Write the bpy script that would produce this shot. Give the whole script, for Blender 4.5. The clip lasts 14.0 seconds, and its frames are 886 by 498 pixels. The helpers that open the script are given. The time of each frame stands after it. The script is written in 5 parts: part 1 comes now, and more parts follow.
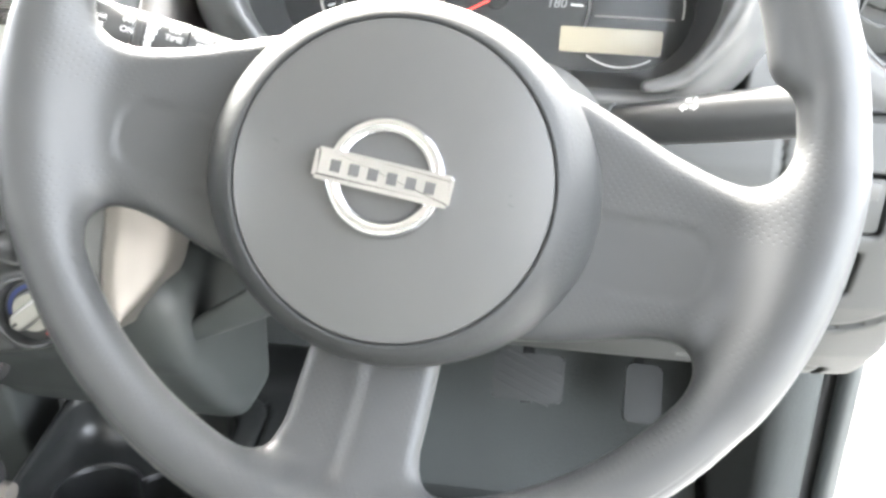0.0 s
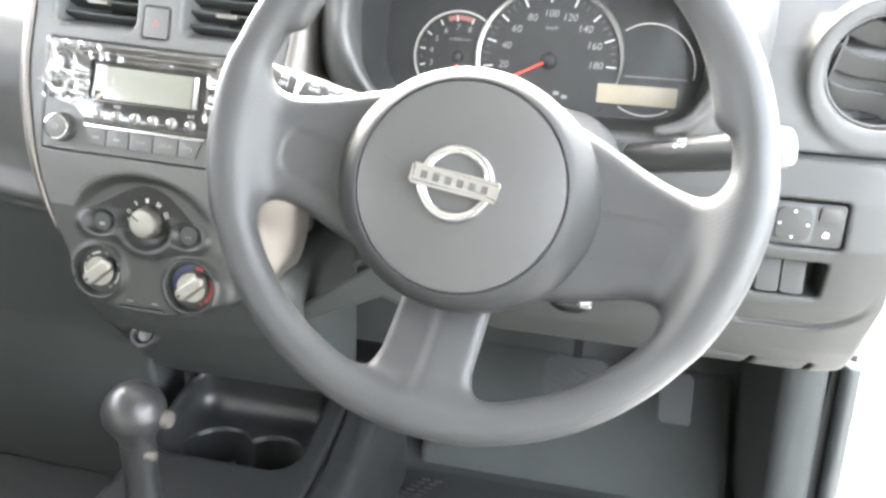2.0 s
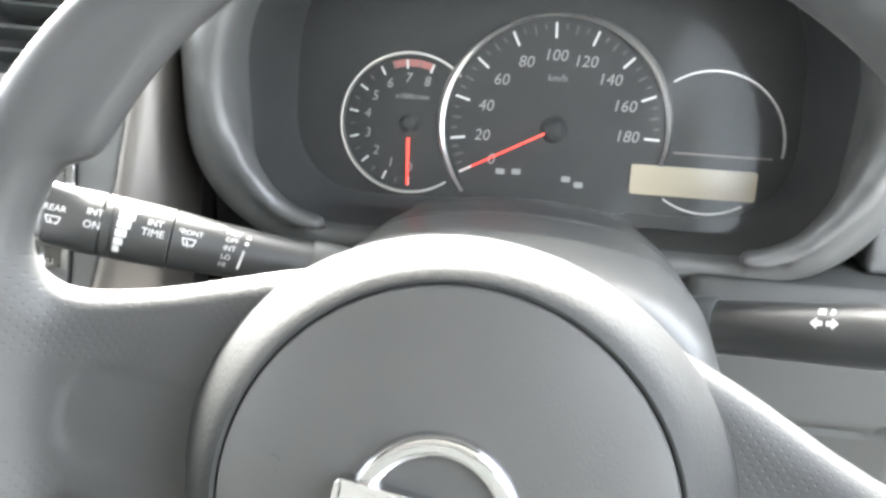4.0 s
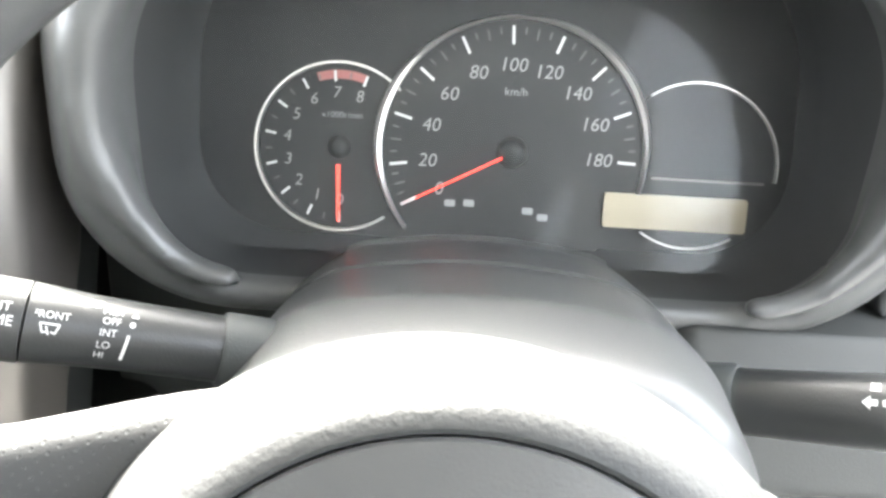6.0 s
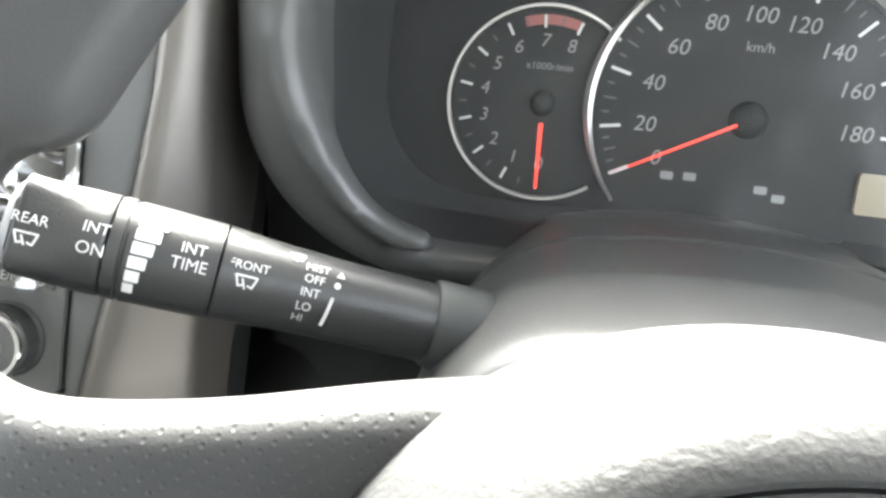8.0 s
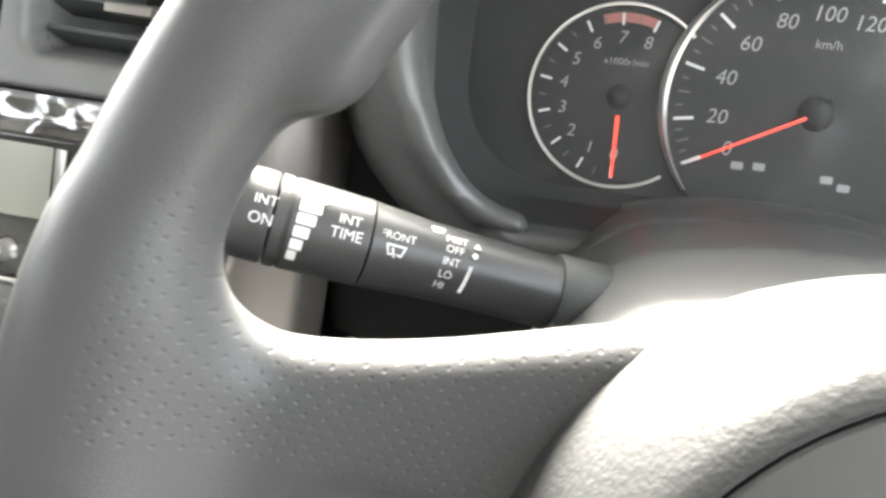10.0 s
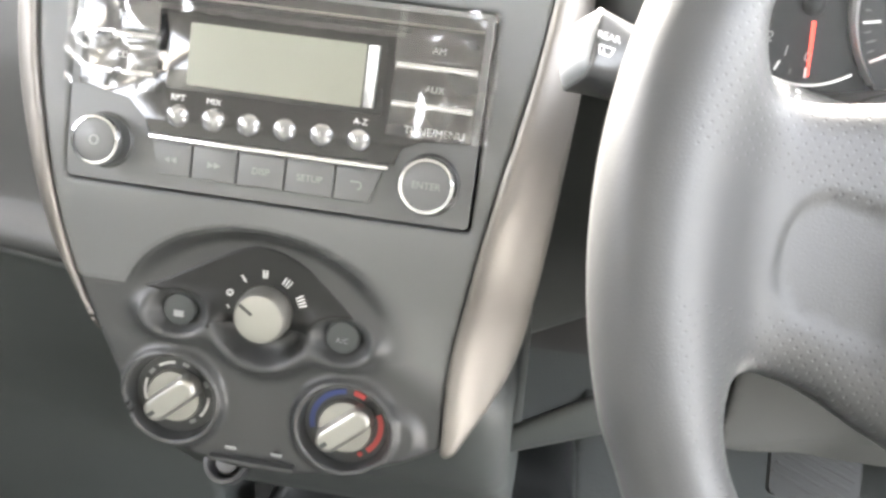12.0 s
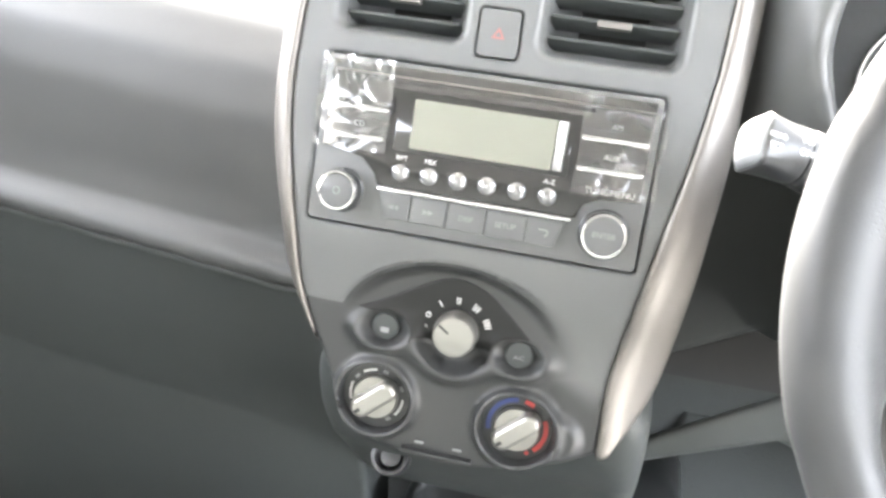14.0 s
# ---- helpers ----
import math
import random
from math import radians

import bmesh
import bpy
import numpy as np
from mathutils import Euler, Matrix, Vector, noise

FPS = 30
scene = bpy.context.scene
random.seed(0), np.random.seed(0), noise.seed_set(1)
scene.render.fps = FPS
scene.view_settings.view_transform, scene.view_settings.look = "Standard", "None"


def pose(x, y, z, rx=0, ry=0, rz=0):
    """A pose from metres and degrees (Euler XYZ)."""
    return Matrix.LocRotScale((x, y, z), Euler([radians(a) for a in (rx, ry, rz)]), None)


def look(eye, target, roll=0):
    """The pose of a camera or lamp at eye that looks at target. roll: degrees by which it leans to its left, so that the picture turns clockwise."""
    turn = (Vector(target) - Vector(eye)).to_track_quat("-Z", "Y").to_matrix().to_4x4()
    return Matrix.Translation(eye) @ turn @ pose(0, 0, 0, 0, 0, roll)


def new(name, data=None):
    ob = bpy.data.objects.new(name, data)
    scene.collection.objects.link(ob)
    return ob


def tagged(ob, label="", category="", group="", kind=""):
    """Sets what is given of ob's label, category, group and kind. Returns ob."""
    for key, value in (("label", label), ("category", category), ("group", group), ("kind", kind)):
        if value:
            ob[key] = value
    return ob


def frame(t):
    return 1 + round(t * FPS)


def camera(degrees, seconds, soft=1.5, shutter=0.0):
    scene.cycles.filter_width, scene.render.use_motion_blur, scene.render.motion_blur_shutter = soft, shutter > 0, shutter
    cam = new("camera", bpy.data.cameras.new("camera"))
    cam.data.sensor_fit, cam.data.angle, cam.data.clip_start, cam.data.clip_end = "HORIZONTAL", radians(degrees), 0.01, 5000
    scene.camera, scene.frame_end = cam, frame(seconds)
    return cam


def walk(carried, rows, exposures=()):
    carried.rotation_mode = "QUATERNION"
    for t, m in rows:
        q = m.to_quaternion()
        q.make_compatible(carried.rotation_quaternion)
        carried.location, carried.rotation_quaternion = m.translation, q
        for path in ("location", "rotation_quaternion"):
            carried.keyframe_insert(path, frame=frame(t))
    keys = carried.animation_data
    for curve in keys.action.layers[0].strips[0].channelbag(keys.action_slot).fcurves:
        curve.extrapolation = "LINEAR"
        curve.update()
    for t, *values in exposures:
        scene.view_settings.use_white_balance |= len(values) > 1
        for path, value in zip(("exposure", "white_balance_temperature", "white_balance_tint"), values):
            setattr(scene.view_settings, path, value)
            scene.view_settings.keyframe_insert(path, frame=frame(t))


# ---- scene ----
cam = camera(57.7, 14.0, soft=2.8, shutter=0.3)
EXPOSURES = [(0.0, 6.33, 6700, 7), (0.5, 6.45, 6700, 7), (1.0, 6.57, 6700, 7), (1.5, 6.36, 6700, 7), (2.0, 6.31, 6700, 7), (2.5, 6.58, 6700, 7), (3.0, 6.45, 6700, 8), (3.5, 6.08, 6650, 7), (4.0, 5.78, 6600, 6), (6.5, 6.08, 6700, 6), (7.5, 5.38, 6650, 5), (10.0, 5.50, 6950, 7), (11.0, 6.15, 7200, 10), (11.5, 6.38, 7100, 10), (12.5, 6.28, 6850, 9), (14.0, 6.62, 6750, 9)]
PATH = [
    (0, (0.0614, 0.0269, 1.0575), (-0.1270, 1.8462, 0.2484), 2.60),
    (0.5, (0.0582, -0.0527, 1.0658), (-0.1565, 1.7731, 0.2782), 2.17),
    (1, (0.0797, -0.1285, 1.0903), (-0.2044, 1.7069, 0.3481), 1.91),
    (1.5, (0.0946, -0.1469, 1.0937), (-0.2565, 1.6838, 0.3687), 2.05),
    (2, (0.0980, -0.1456, 1.0932), (-0.2821, 1.6820, 0.3755), 2.59),
    (2.5, (0.0973, -0.1305, 1.1024), (-0.2769, 1.6966, 0.3802), 2.48),
    (3, (0.0744, -0.0475, 1.1014), (-0.2408, 1.7955, 0.3915), 2.76),
    (3.5, (0.0436, 0.0574, 1.1134), (-0.2239, 1.9016, 0.3873), 2.72),
    (4, (0.0272, 0.1590, 1.1076), (-0.2137, 1.9909, 0.3421), 2.07),
    (6.5, (-0.0124, 0.2519, 1.0897), (-0.0207, 2.1055, 0.3385), 3.23),
    (7, (-0.0305, 0.2686, 1.0743), (-0.2240, 2.0995, 0.2928), 3.12),
    (7.5, (-0.0385, 0.2844, 1.0702), (-0.3394, 2.0910, 0.2667), 3.59),
    (10, (-0.0754, 0.2550, 1.0672), (-0.3813, 2.0649, 0.2732), 4.17),
    (10.5, (-0.1171, 0.2160, 1.0607), (-0.3631, 2.0220, 0.2374), 2.14),
    (11, (-0.1471, 0.2024, 1.0400), (-0.3448, 2.0140, 0.2160), 2.57),
    (11.5, (-0.1587, 0.1805, 1.0345), (-0.4130, 1.9914, 0.2245), 2.41),
    (12, (-0.1813, 0.1597, 1.0319), (-0.4771, 1.9661, 0.2260), 3.09),
    (12.5, (-0.1937, 0.1398, 1.0329), (-0.5205, 1.9435, 0.2329), 3.30),
    (13, (-0.1971, 0.1224, 1.0342), (-0.5470, 1.9169, 0.2236), 3.86),
    (13.5, (-0.2057, 0.0990, 1.0552), (-0.6161, 1.8887, 0.2625), 3.41),
    (14, (-0.2309, 0.0668, 1.0756), (-0.6839, 1.8537, 0.2997), 3.10),
]
walk(cam, [(t, look(eye, target, roll)) for t, eye, target, roll in PATH], exposures=EXPOSURES)

# ---- world and light ----
world = bpy.data.worlds.new("world")
scene.world = world
world.use_nodes = True
wn = world.node_tree.nodes
sky = wn.new("ShaderNodeTexSky")
sky.sky_type = "NISHITA"
sky.sun_disc = False
sky.sun_elevation, sky.sun_rotation = radians(39), radians(-18)
sky.air_density, sky.dust_density, sky.ozone_density = 0.6, 6.0, 0.6
cloud = wn.new("ShaderNodeHueSaturation")
cloud.inputs["Saturation"].default_value = 0.35
world.node_tree.links.new(sky.outputs[0], cloud.inputs["Color"])
world.node_tree.links.new(cloud.outputs[0], wn["Background"].inputs[0])
wn["Background"].inputs[1].default_value = 0.15
sun = new("sun", bpy.data.lights.new("sun", "SUN"))
sun.data.energy, sun.data.angle, sun.data.color = 1.1, radians(32), (1.0, 0.98, 0.95)
sun.matrix_world = look((-0.30, 0.90, 0.76), (0, 0, 0))


# ---- materials ----
def material(name, base, rough=0.5, metal=0.0, grain=0.0, scale=900.0, stain=0.0, spec=0.5, coat=0.0, alpha=1.0, glow=0.0):
    m = bpy.data.materials.new(name)
    m.use_nodes = True
    nt = m.node_tree
    b = nt.nodes["Principled BSDF"]
    b.inputs["Base Color"].default_value = (*base, 1)
    b.inputs["Roughness"].default_value = rough
    b.inputs["Metallic"].default_value = metal
    b.inputs["Specular IOR Level"].default_value = spec
    b.inputs["Coat Weight"].default_value = coat
    b.inputs["Coat Roughness"].default_value = 0.06
    b.inputs["Alpha"].default_value = alpha
    tc = nt.nodes.new("ShaderNodeTexCoord")
    if stain:
        big = nt.nodes.new("ShaderNodeTexNoise")
        big.inputs["Scale"].default_value, big.inputs["Detail"].default_value = 14.0, 6.0
        nt.links.new(tc.outputs["Object"], big.inputs["Vector"])
        mix = nt.nodes.new("ShaderNodeMix")
        mix.data_type = "RGBA"
        mix.inputs["A"].default_value = (*[c * (1 - stain) for c in base], 1)
        mix.inputs["B"].default_value = (*[min(1, c * (1 + stain)) for c in base], 1)
        nt.links.new(big.outputs["Fac"], mix.inputs["Factor"])
        nt.links.new(mix.outputs["Result"], b.inputs["Base Color"])
        rr = nt.nodes.new("ShaderNodeMapRange")
        rr.inputs["To Min"].default_value, rr.inputs["To Max"].default_value = rough - 0.07, rough + 0.07
        nt.links.new(big.outputs["Fac"], rr.inputs["Value"])
        nt.links.new(rr.outputs["Result"], b.inputs["Roughness"])
    if grain:
        fine = nt.nodes.new("ShaderNodeTexNoise")
        fine.inputs["Scale"].default_value, fine.inputs["Detail"].default_value = scale, 3.0
        nt.links.new(tc.outputs["Object"], fine.inputs["Vector"])
        bump = nt.nodes.new("ShaderNodeBump")
        bump.inputs["Strength"].default_value, bump.inputs["Distance"].default_value = grain, 0.0006
        nt.links.new(fine.outputs["Fac"], bump.inputs["Height"])
        nt.links.new(bump.outputs["Normal"], b.inputs["Normal"])
    if glow:
        b.inputs["Emission Color"].default_value = (*base, 1)
        b.inputs["Emission Strength"].default_value = glow
    return m


def rim_material():
    """Grained urethane with rows of fine dimples on the grips and a moulding line round the rim."""
    m = material("rim_urethane", (0.047, 0.048, 0.048), 0.41, grain=0.14, scale=1500, stain=0.12, spec=0.29)
    nt = m.node_tree

    def math_node(op, x, y=None, z=None):
        n = nt.nodes.new("ShaderNodeMath")
        n.operation = op
        for k, v in enumerate((x, y, z)):
            if v is None:
                continue
            if isinstance(v, (int, float)):
                n.inputs[k].default_value = v
            else:
                nt.links.new(v, n.inputs[k])
        return n.outputs[0]

    def stepped(x, lo, hi):
        n = nt.nodes.new("ShaderNodeMapRange")
        n.interpolation_type = "SMOOTHSTEP"
        nt.links.new(x, n.inputs["Value"])
        n.inputs["From Min"].default_value, n.inputs["From Max"].default_value = lo, hi
        return n.outputs["Result"]

    tc = nt.nodes.new("ShaderNodeTexCoord")
    sep = nt.nodes.new("ShaderNodeSeparateXYZ")
    nt.links.new(tc.outputs["Object"], sep.inputs[0])
    u, v, w = sep.outputs
    turn = nt.nodes.new("ShaderNodeMapping")
    turn.inputs["Rotation"].default_value = (0, 0, radians(45))
    nt.links.new(tc.outputs["Object"], turn.inputs["Vector"])
    vor = nt.nodes.new("ShaderNodeTexVoronoi")
    vor.voronoi_dimensions = "2D"
    vor.inputs["Scale"].default_value, vor.inputs["Randomness"].default_value = 370.0, 0.0
    nt.links.new(turn.outputs["Vector"], vor.inputs["Vector"])
    dot = math_node("SUBTRACT", 1.0, stepped(vor.outputs["Distance"], 0.03, 0.24))
    rho = math_node("SQRT", math_node("ADD", math_node("MULTIPLY", u, u), math_node("MULTIPLY", v, v)))
    grip = math_node("SUBTRACT", 1.0, stepped(rho, 0.164, 0.170))
    off = stepped(math_node("ABSOLUTE", math_node("ADD", v, 0.0275)), 0.0165, 0.0180)
    low_part = math_node("SUBTRACT", 1.0, stepped(v, 0.030, 0.042))
    dots = math_node("MULTIPLY", math_node("MULTIPLY", math_node("MULTIPLY", dot, grip), off), low_part)
    line = math_node("SUBTRACT", 1.0, stepped(math_node("ABSOLUTE", math_node("ADD", w, -0.002)), 0.0003, 0.0011))
    line = math_node("MULTIPLY", line, stepped(rho, 0.1755, 0.178))
    seam = math_node("SUBTRACT", 1.0, stepped(math_node("ABSOLUTE", math_node("ADD", rho, -0.1800)), 0.0003, 0.0011))
    seam = math_node("MULTIPLY", math_node("MULTIPLY", seam, stepped(math_node("MULTIPLY", v, -1.0), 0.09, 0.12)), 3.0)
    low = math_node("MULTIPLY", math_node("ADD", math_node("ADD", dots, line), seam), -1.0)
    bump = nt.nodes.new("ShaderNodeBump")
    bump.inputs["Strength"].default_value, bump.inputs["Distance"].default_value = 0.32, 0.0004
    nt.links.new(low, bump.inputs["Height"])
    bsdf = nt.nodes["Principled BSDF"]
    nt.links.new(bsdf.inputs["Normal"].links[0].from_socket, bump.inputs["Normal"])
    nt.links.new(bump.outputs["Normal"], bsdf.inputs["Normal"])
    return m


def face_material():
    """Mid grey plastic whose lower panel, under an arched joint, is a darker plastic; its soft fade on the right is
    shading put into the colour.
    """
    m = material("face_plastic", (0.100, 0.102, 0.101), 0.43, grain=0.2, scale=1200, stain=0.08)
    nt = m.node_tree

    def math_node(op, *xs):
        n = nt.nodes.new("ShaderNodeMath")
        n.operation = op
        for k, v in enumerate(xs):
            if isinstance(v, (int, float)):
                n.inputs[k].default_value = v
            else:
                nt.links.new(v, n.inputs[k])
        return n.outputs[0]

    tc, sep = nt.nodes.new("ShaderNodeTexCoord"), nt.nodes.new("ShaderNodeSeparateXYZ")
    nt.links.new(tc.outputs["Object"], sep.inputs[0])
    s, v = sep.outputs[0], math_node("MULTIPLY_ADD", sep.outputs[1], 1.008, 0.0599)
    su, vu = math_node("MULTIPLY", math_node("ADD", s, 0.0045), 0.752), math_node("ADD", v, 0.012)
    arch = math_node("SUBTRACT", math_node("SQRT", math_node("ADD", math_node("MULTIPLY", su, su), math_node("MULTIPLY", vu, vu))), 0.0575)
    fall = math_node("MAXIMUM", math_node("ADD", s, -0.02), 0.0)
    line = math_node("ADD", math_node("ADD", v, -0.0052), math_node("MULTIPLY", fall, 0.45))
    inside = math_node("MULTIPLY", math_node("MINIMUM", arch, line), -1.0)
    # edge widens rightwards, painting a gradual fall-off of light
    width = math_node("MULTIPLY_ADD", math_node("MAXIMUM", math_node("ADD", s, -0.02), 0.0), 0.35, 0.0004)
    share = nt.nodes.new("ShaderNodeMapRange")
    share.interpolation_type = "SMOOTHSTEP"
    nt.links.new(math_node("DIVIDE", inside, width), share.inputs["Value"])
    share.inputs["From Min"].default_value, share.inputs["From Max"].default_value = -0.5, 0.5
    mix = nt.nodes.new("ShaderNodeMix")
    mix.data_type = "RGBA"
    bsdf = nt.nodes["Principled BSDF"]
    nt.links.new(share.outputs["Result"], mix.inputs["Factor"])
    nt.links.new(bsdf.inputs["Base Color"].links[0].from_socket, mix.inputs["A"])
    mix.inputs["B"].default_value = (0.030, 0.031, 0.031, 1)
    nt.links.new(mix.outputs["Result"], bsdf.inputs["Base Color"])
    return m


def clear(name, share, rough, bumpy=0.0, scale=60.0, gloss=1.0, veil=0.0):
    """A thin clear sheet: mostly see-through, with a gloss and a pale diffuse share that paints in haze."""
    m = bpy.data.materials.new(name)
    m.use_nodes = True
    nt = m.node_tree
    nt.nodes.remove(nt.nodes["Principled BSDF"])
    tr, gl, mix, fr, mul = (nt.nodes.new("ShaderNode" + k) for k in ("BsdfTransparent", "BsdfGlossy", "MixShader", "Fresnel", "Math"))
    gl.inputs["Roughness"].default_value = rough
    fr.inputs["IOR"].default_value = 1.5
    mul.operation = "MULTIPLY_ADD"
    mul.inputs[1].default_value, mul.inputs[2].default_value = gloss, share
    nt.links.new(fr.outputs[0], mul.inputs[0])
    nt.links.new(mul.outputs[0], mix.inputs[0])
    base = tr.outputs[0]
    if veil:
        df, dm = nt.nodes.new("ShaderNodeBsdfDiffuse"), nt.nodes.new("ShaderNodeMixShader")
        df.inputs["Color"].default_value = (0.75, 0.76, 0.74, 1)
        tc2, nz2, mr = (nt.nodes.new("ShaderNode" + k) for k in ("TexCoord", "TexNoise", "MapRange"))
        nz2.inputs["Scale"].default_value, nz2.inputs["Detail"].default_value = 30.0, 4.0
        mr.inputs["To Min"].default_value, mr.inputs["To Max"].default_value = veil * 0.7, veil * 1.3
        nt.links.new(tc2.outputs["Object"], nz2.inputs["Vector"])
        nt.links.new(nz2.outputs["Fac"], mr.inputs["Value"])
        nt.links.new(mr.outputs["Result"], dm.inputs[0])
        nt.links.new(tr.outputs[0], dm.inputs[1])
        nt.links.new(df.outputs[0], dm.inputs[2])
        base = dm.outputs[0]
    nt.links.new(base, mix.inputs[1])
    nt.links.new(gl.outputs[0], mix.inputs[2])
    nt.links.new(mix.outputs[0], nt.nodes["Material Output"].inputs["Surface"])
    if bumpy:
        tc, nz, bp = (nt.nodes.new("ShaderNode" + k) for k in ("TexCoord", "TexNoise", "Bump"))
        nz.inputs["Scale"].default_value = scale
        nt.links.new(tc.outputs["Object"], nz.inputs["Vector"])
        nt.links.new(nz.outputs["Fac"], bp.inputs["Height"])
        bp.inputs["Strength"].default_value, bp.inputs["Distance"].default_value = bumpy, 0.004
        nt.links.new(bp.outputs["Normal"], gl.inputs["Normal"])
    return m


M_RIM = rim_material()
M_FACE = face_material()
# pale share over the dials paints a milky haze that lifts their blacks
M_LENS = clear("clear_lens", 0.0, 0.10, gloss=0.2, veil=0.03)
M_FILM = clear("clear_film", 0.075, 0.05, 0.12, 45.0)
# whitened copy for the left flap: window glare put into the film
M_FLAP = clear("glare_film", 0.11, 0.08, 0.12, 45.0, veil=0.03)
M_SHROUD = material("shroud_plastic", (0.066, 0.067, 0.066), 0.36, grain=0.16, scale=1000, stain=0.08)
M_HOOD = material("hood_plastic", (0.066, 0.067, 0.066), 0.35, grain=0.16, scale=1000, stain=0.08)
# darker copy of the hood plastic, holding the shade inside the binnacle
M_HOOD_SHADE = material("hood_shade_plastic", (0.030, 0.031, 0.031), 0.5, grain=0.16, scale=1000, stain=0.08, spec=0.35)
M_PAD = material("airbag_plastic", (0.060, 0.060, 0.059), 0.31, grain=0.14, scale=1200, stain=0.08)
M_COVER = material("hub_plastic", (0.032, 0.033, 0.033), 0.50, grain=0.36, scale=700, stain=0.12, spec=0.15)
M_SIDE = material("side_dash_plastic", (0.042, 0.043, 0.042), 0.55, grain=0.25, scale=1100, stain=0.1)
M_DASH = material("dash_plastic", (0.10, 0.101, 0.10), 0.55, grain=0.25, scale=1100, stain=0.1)
M_LOWER = material("lower_plastic", (0.034, 0.038, 0.037), 0.58, grain=0.25, scale=1100, stain=0.12)
M_KNEE = material("knee_plastic", (0.032, 0.033, 0.031), 0.62, grain=0.25, scale=1100, stain=0.1, spec=0.35)
M_FASCIA = material("fascia_plastic", (0.092, 0.094, 0.093), 0.43, grain=0.2, scale=1200, stain=0.08)
M_BLACK = material("black_plastic", (0.028, 0.029, 0.029), 0.36, grain=0.2, scale=900, stain=0.1)
# near-black filler: the shade of gaps and openings is put into its colour
M_VOID = material("recess_shade", (0.012, 0.012, 0.012), 0.8)
M_GLOSS = material("gloss_black", (0.012, 0.012, 0.012), 0.08, spec=0.5, coat=0.5)
M_SILVER = material("silver_trim", (0.160, 0.149, 0.137), 0.45, metal=0.65, stain=0.06)
M_CHROME = material("chrome", (0.66, 0.66, 0.67), 0.09, metal=1.0)
M_KNOB = material("satin_knob", (0.29, 0.283, 0.265), 0.36, metal=0.8, stain=0.05)
M_DOME = material("smoked_chrome", (0.27, 0.27, 0.27), 0.2, metal=0.7)
M_LCD = material("lcd_panel", (0.145, 0.15, 0.12), 0.3, stain=0.05, coat=1.0)
M_AMBERLCD = material("trip_lcd", (0.32, 0.278, 0.195), 0.3, stain=0.05)
M_WHITE = material("print_white", (0.55, 0.55, 0.54), 0.5)
M_GREY = material("print_grey", (0.2, 0.205, 0.205), 0.5)
M_FAINT = material("print_faint", (0.085, 0.086, 0.086), 0.5)
M_MARK = material("print_dark", (0.06, 0.06, 0.06), 0.4)
M_DIGIT = material("print_pale", (0.21, 0.21, 0.205), 0.5)
# faint emission added to brighten the pointers, which are no lamps
M_RED = material("needle_red", (0.65, 0.035, 0.02), 0.4, glow=0.06)
M_FADED = material("print_faded_red", (0.28, 0.09, 0.08), 0.5)
M_REDP = material("print_red", (0.38, 0.042, 0.038), 0.5)
M_BLUEP = material("print_blue", (0.025, 0.042, 0.15), 0.5)
M_RUBBER = material("pedal_rubber", (0.017, 0.018, 0.018), 0.7, grain=0.4, scale=600, stain=0.3, spec=0.3)
M_DIAL = material("dial_face", (0.011, 0.0115, 0.0115), 0.55, stain=0.1, spec=0.2)
M_INLAY = material("inlay_black", (0.009, 0.0092, 0.0092), 0.42, stain=0.1, spec=0.3)
M_RING = material("dial_ring_silver", (0.50, 0.49, 0.47), 0.3, metal=0.8, stain=0.04)
M_CARPET = material("carpet", (0.028, 0.031, 0.030), 0.95, grain=1.0, scale=350, stain=0.3)
M_CLOTH = material("headliner", (0.45, 0.44, 0.42), 0.9, grain=0.6, scale=500, stain=0.05)
M_PAINT = material("white_paint", (0.8, 0.8, 0.79), 0.3, coat=0.6, stain=0.02)
M_PALE = material("pale_plastic", (0.17, 0.175, 0.18), 0.4, stain=0.04)
M_CONSOLE = material("console_plastic", (0.015, 0.016, 0.016), 0.38, grain=0.2, scale=900, stain=0.12, spec=0.4)
M_BALL = material("satin_black", (0.024, 0.024, 0.025), 0.34, grain=0.1, scale=900)
M_GROUND = material("concrete", (0.12, 0.12, 0.118), 0.85, grain=1.0, scale=60, stain=0.2)


# ---- mesh helpers ----
def smin(a, b, k):
    h = np.clip(0.5 + 0.5 * (b - a) / k, 0, 1)
    return b + (a - b) * h - k * h * (1 - h)


def curve(x, xs, ys, soft):
    """A rounded-off run through the given pairs."""
    return sum(np.interp(x + o * soft, xs, ys) for o in (-1.2, -0.8, -0.4, 0, 0.4, 0.8, 1.2)) / 7


def smax(a, b, k):
    return -smin(-a, -b, k)


def rect2(u, v, cu, cv, hu, hv, r):
    """Signed distance to a rounded rectangle."""
    qu, qv = abs(u - cu) - hu + r, abs(v - cv) - hv + r
    return np.hypot(np.maximum(qu, 0), np.maximum(qv, 0)) + np.minimum(np.maximum(qu, qv), 0) - r


def step01(x, a, b):
    t = np.clip((x - a) / (b - a), 0, 1)
    return t * t * (3 - 2 * t)


def box3(x, y, z, c, h, r):
    q = [abs(p - pc) - ph + r for p, pc, ph in zip((x, y, z), c, h)]
    out = np.sqrt(sum(np.maximum(p, 0) ** 2 for p in q))
    return out + np.minimum(np.maximum(np.maximum(q[0], q[1]), q[2]), 0) - r


def smooth(me):
    me.polygons.foreach_set("use_smooth", np.ones(len(me.polygons), bool))
    return me


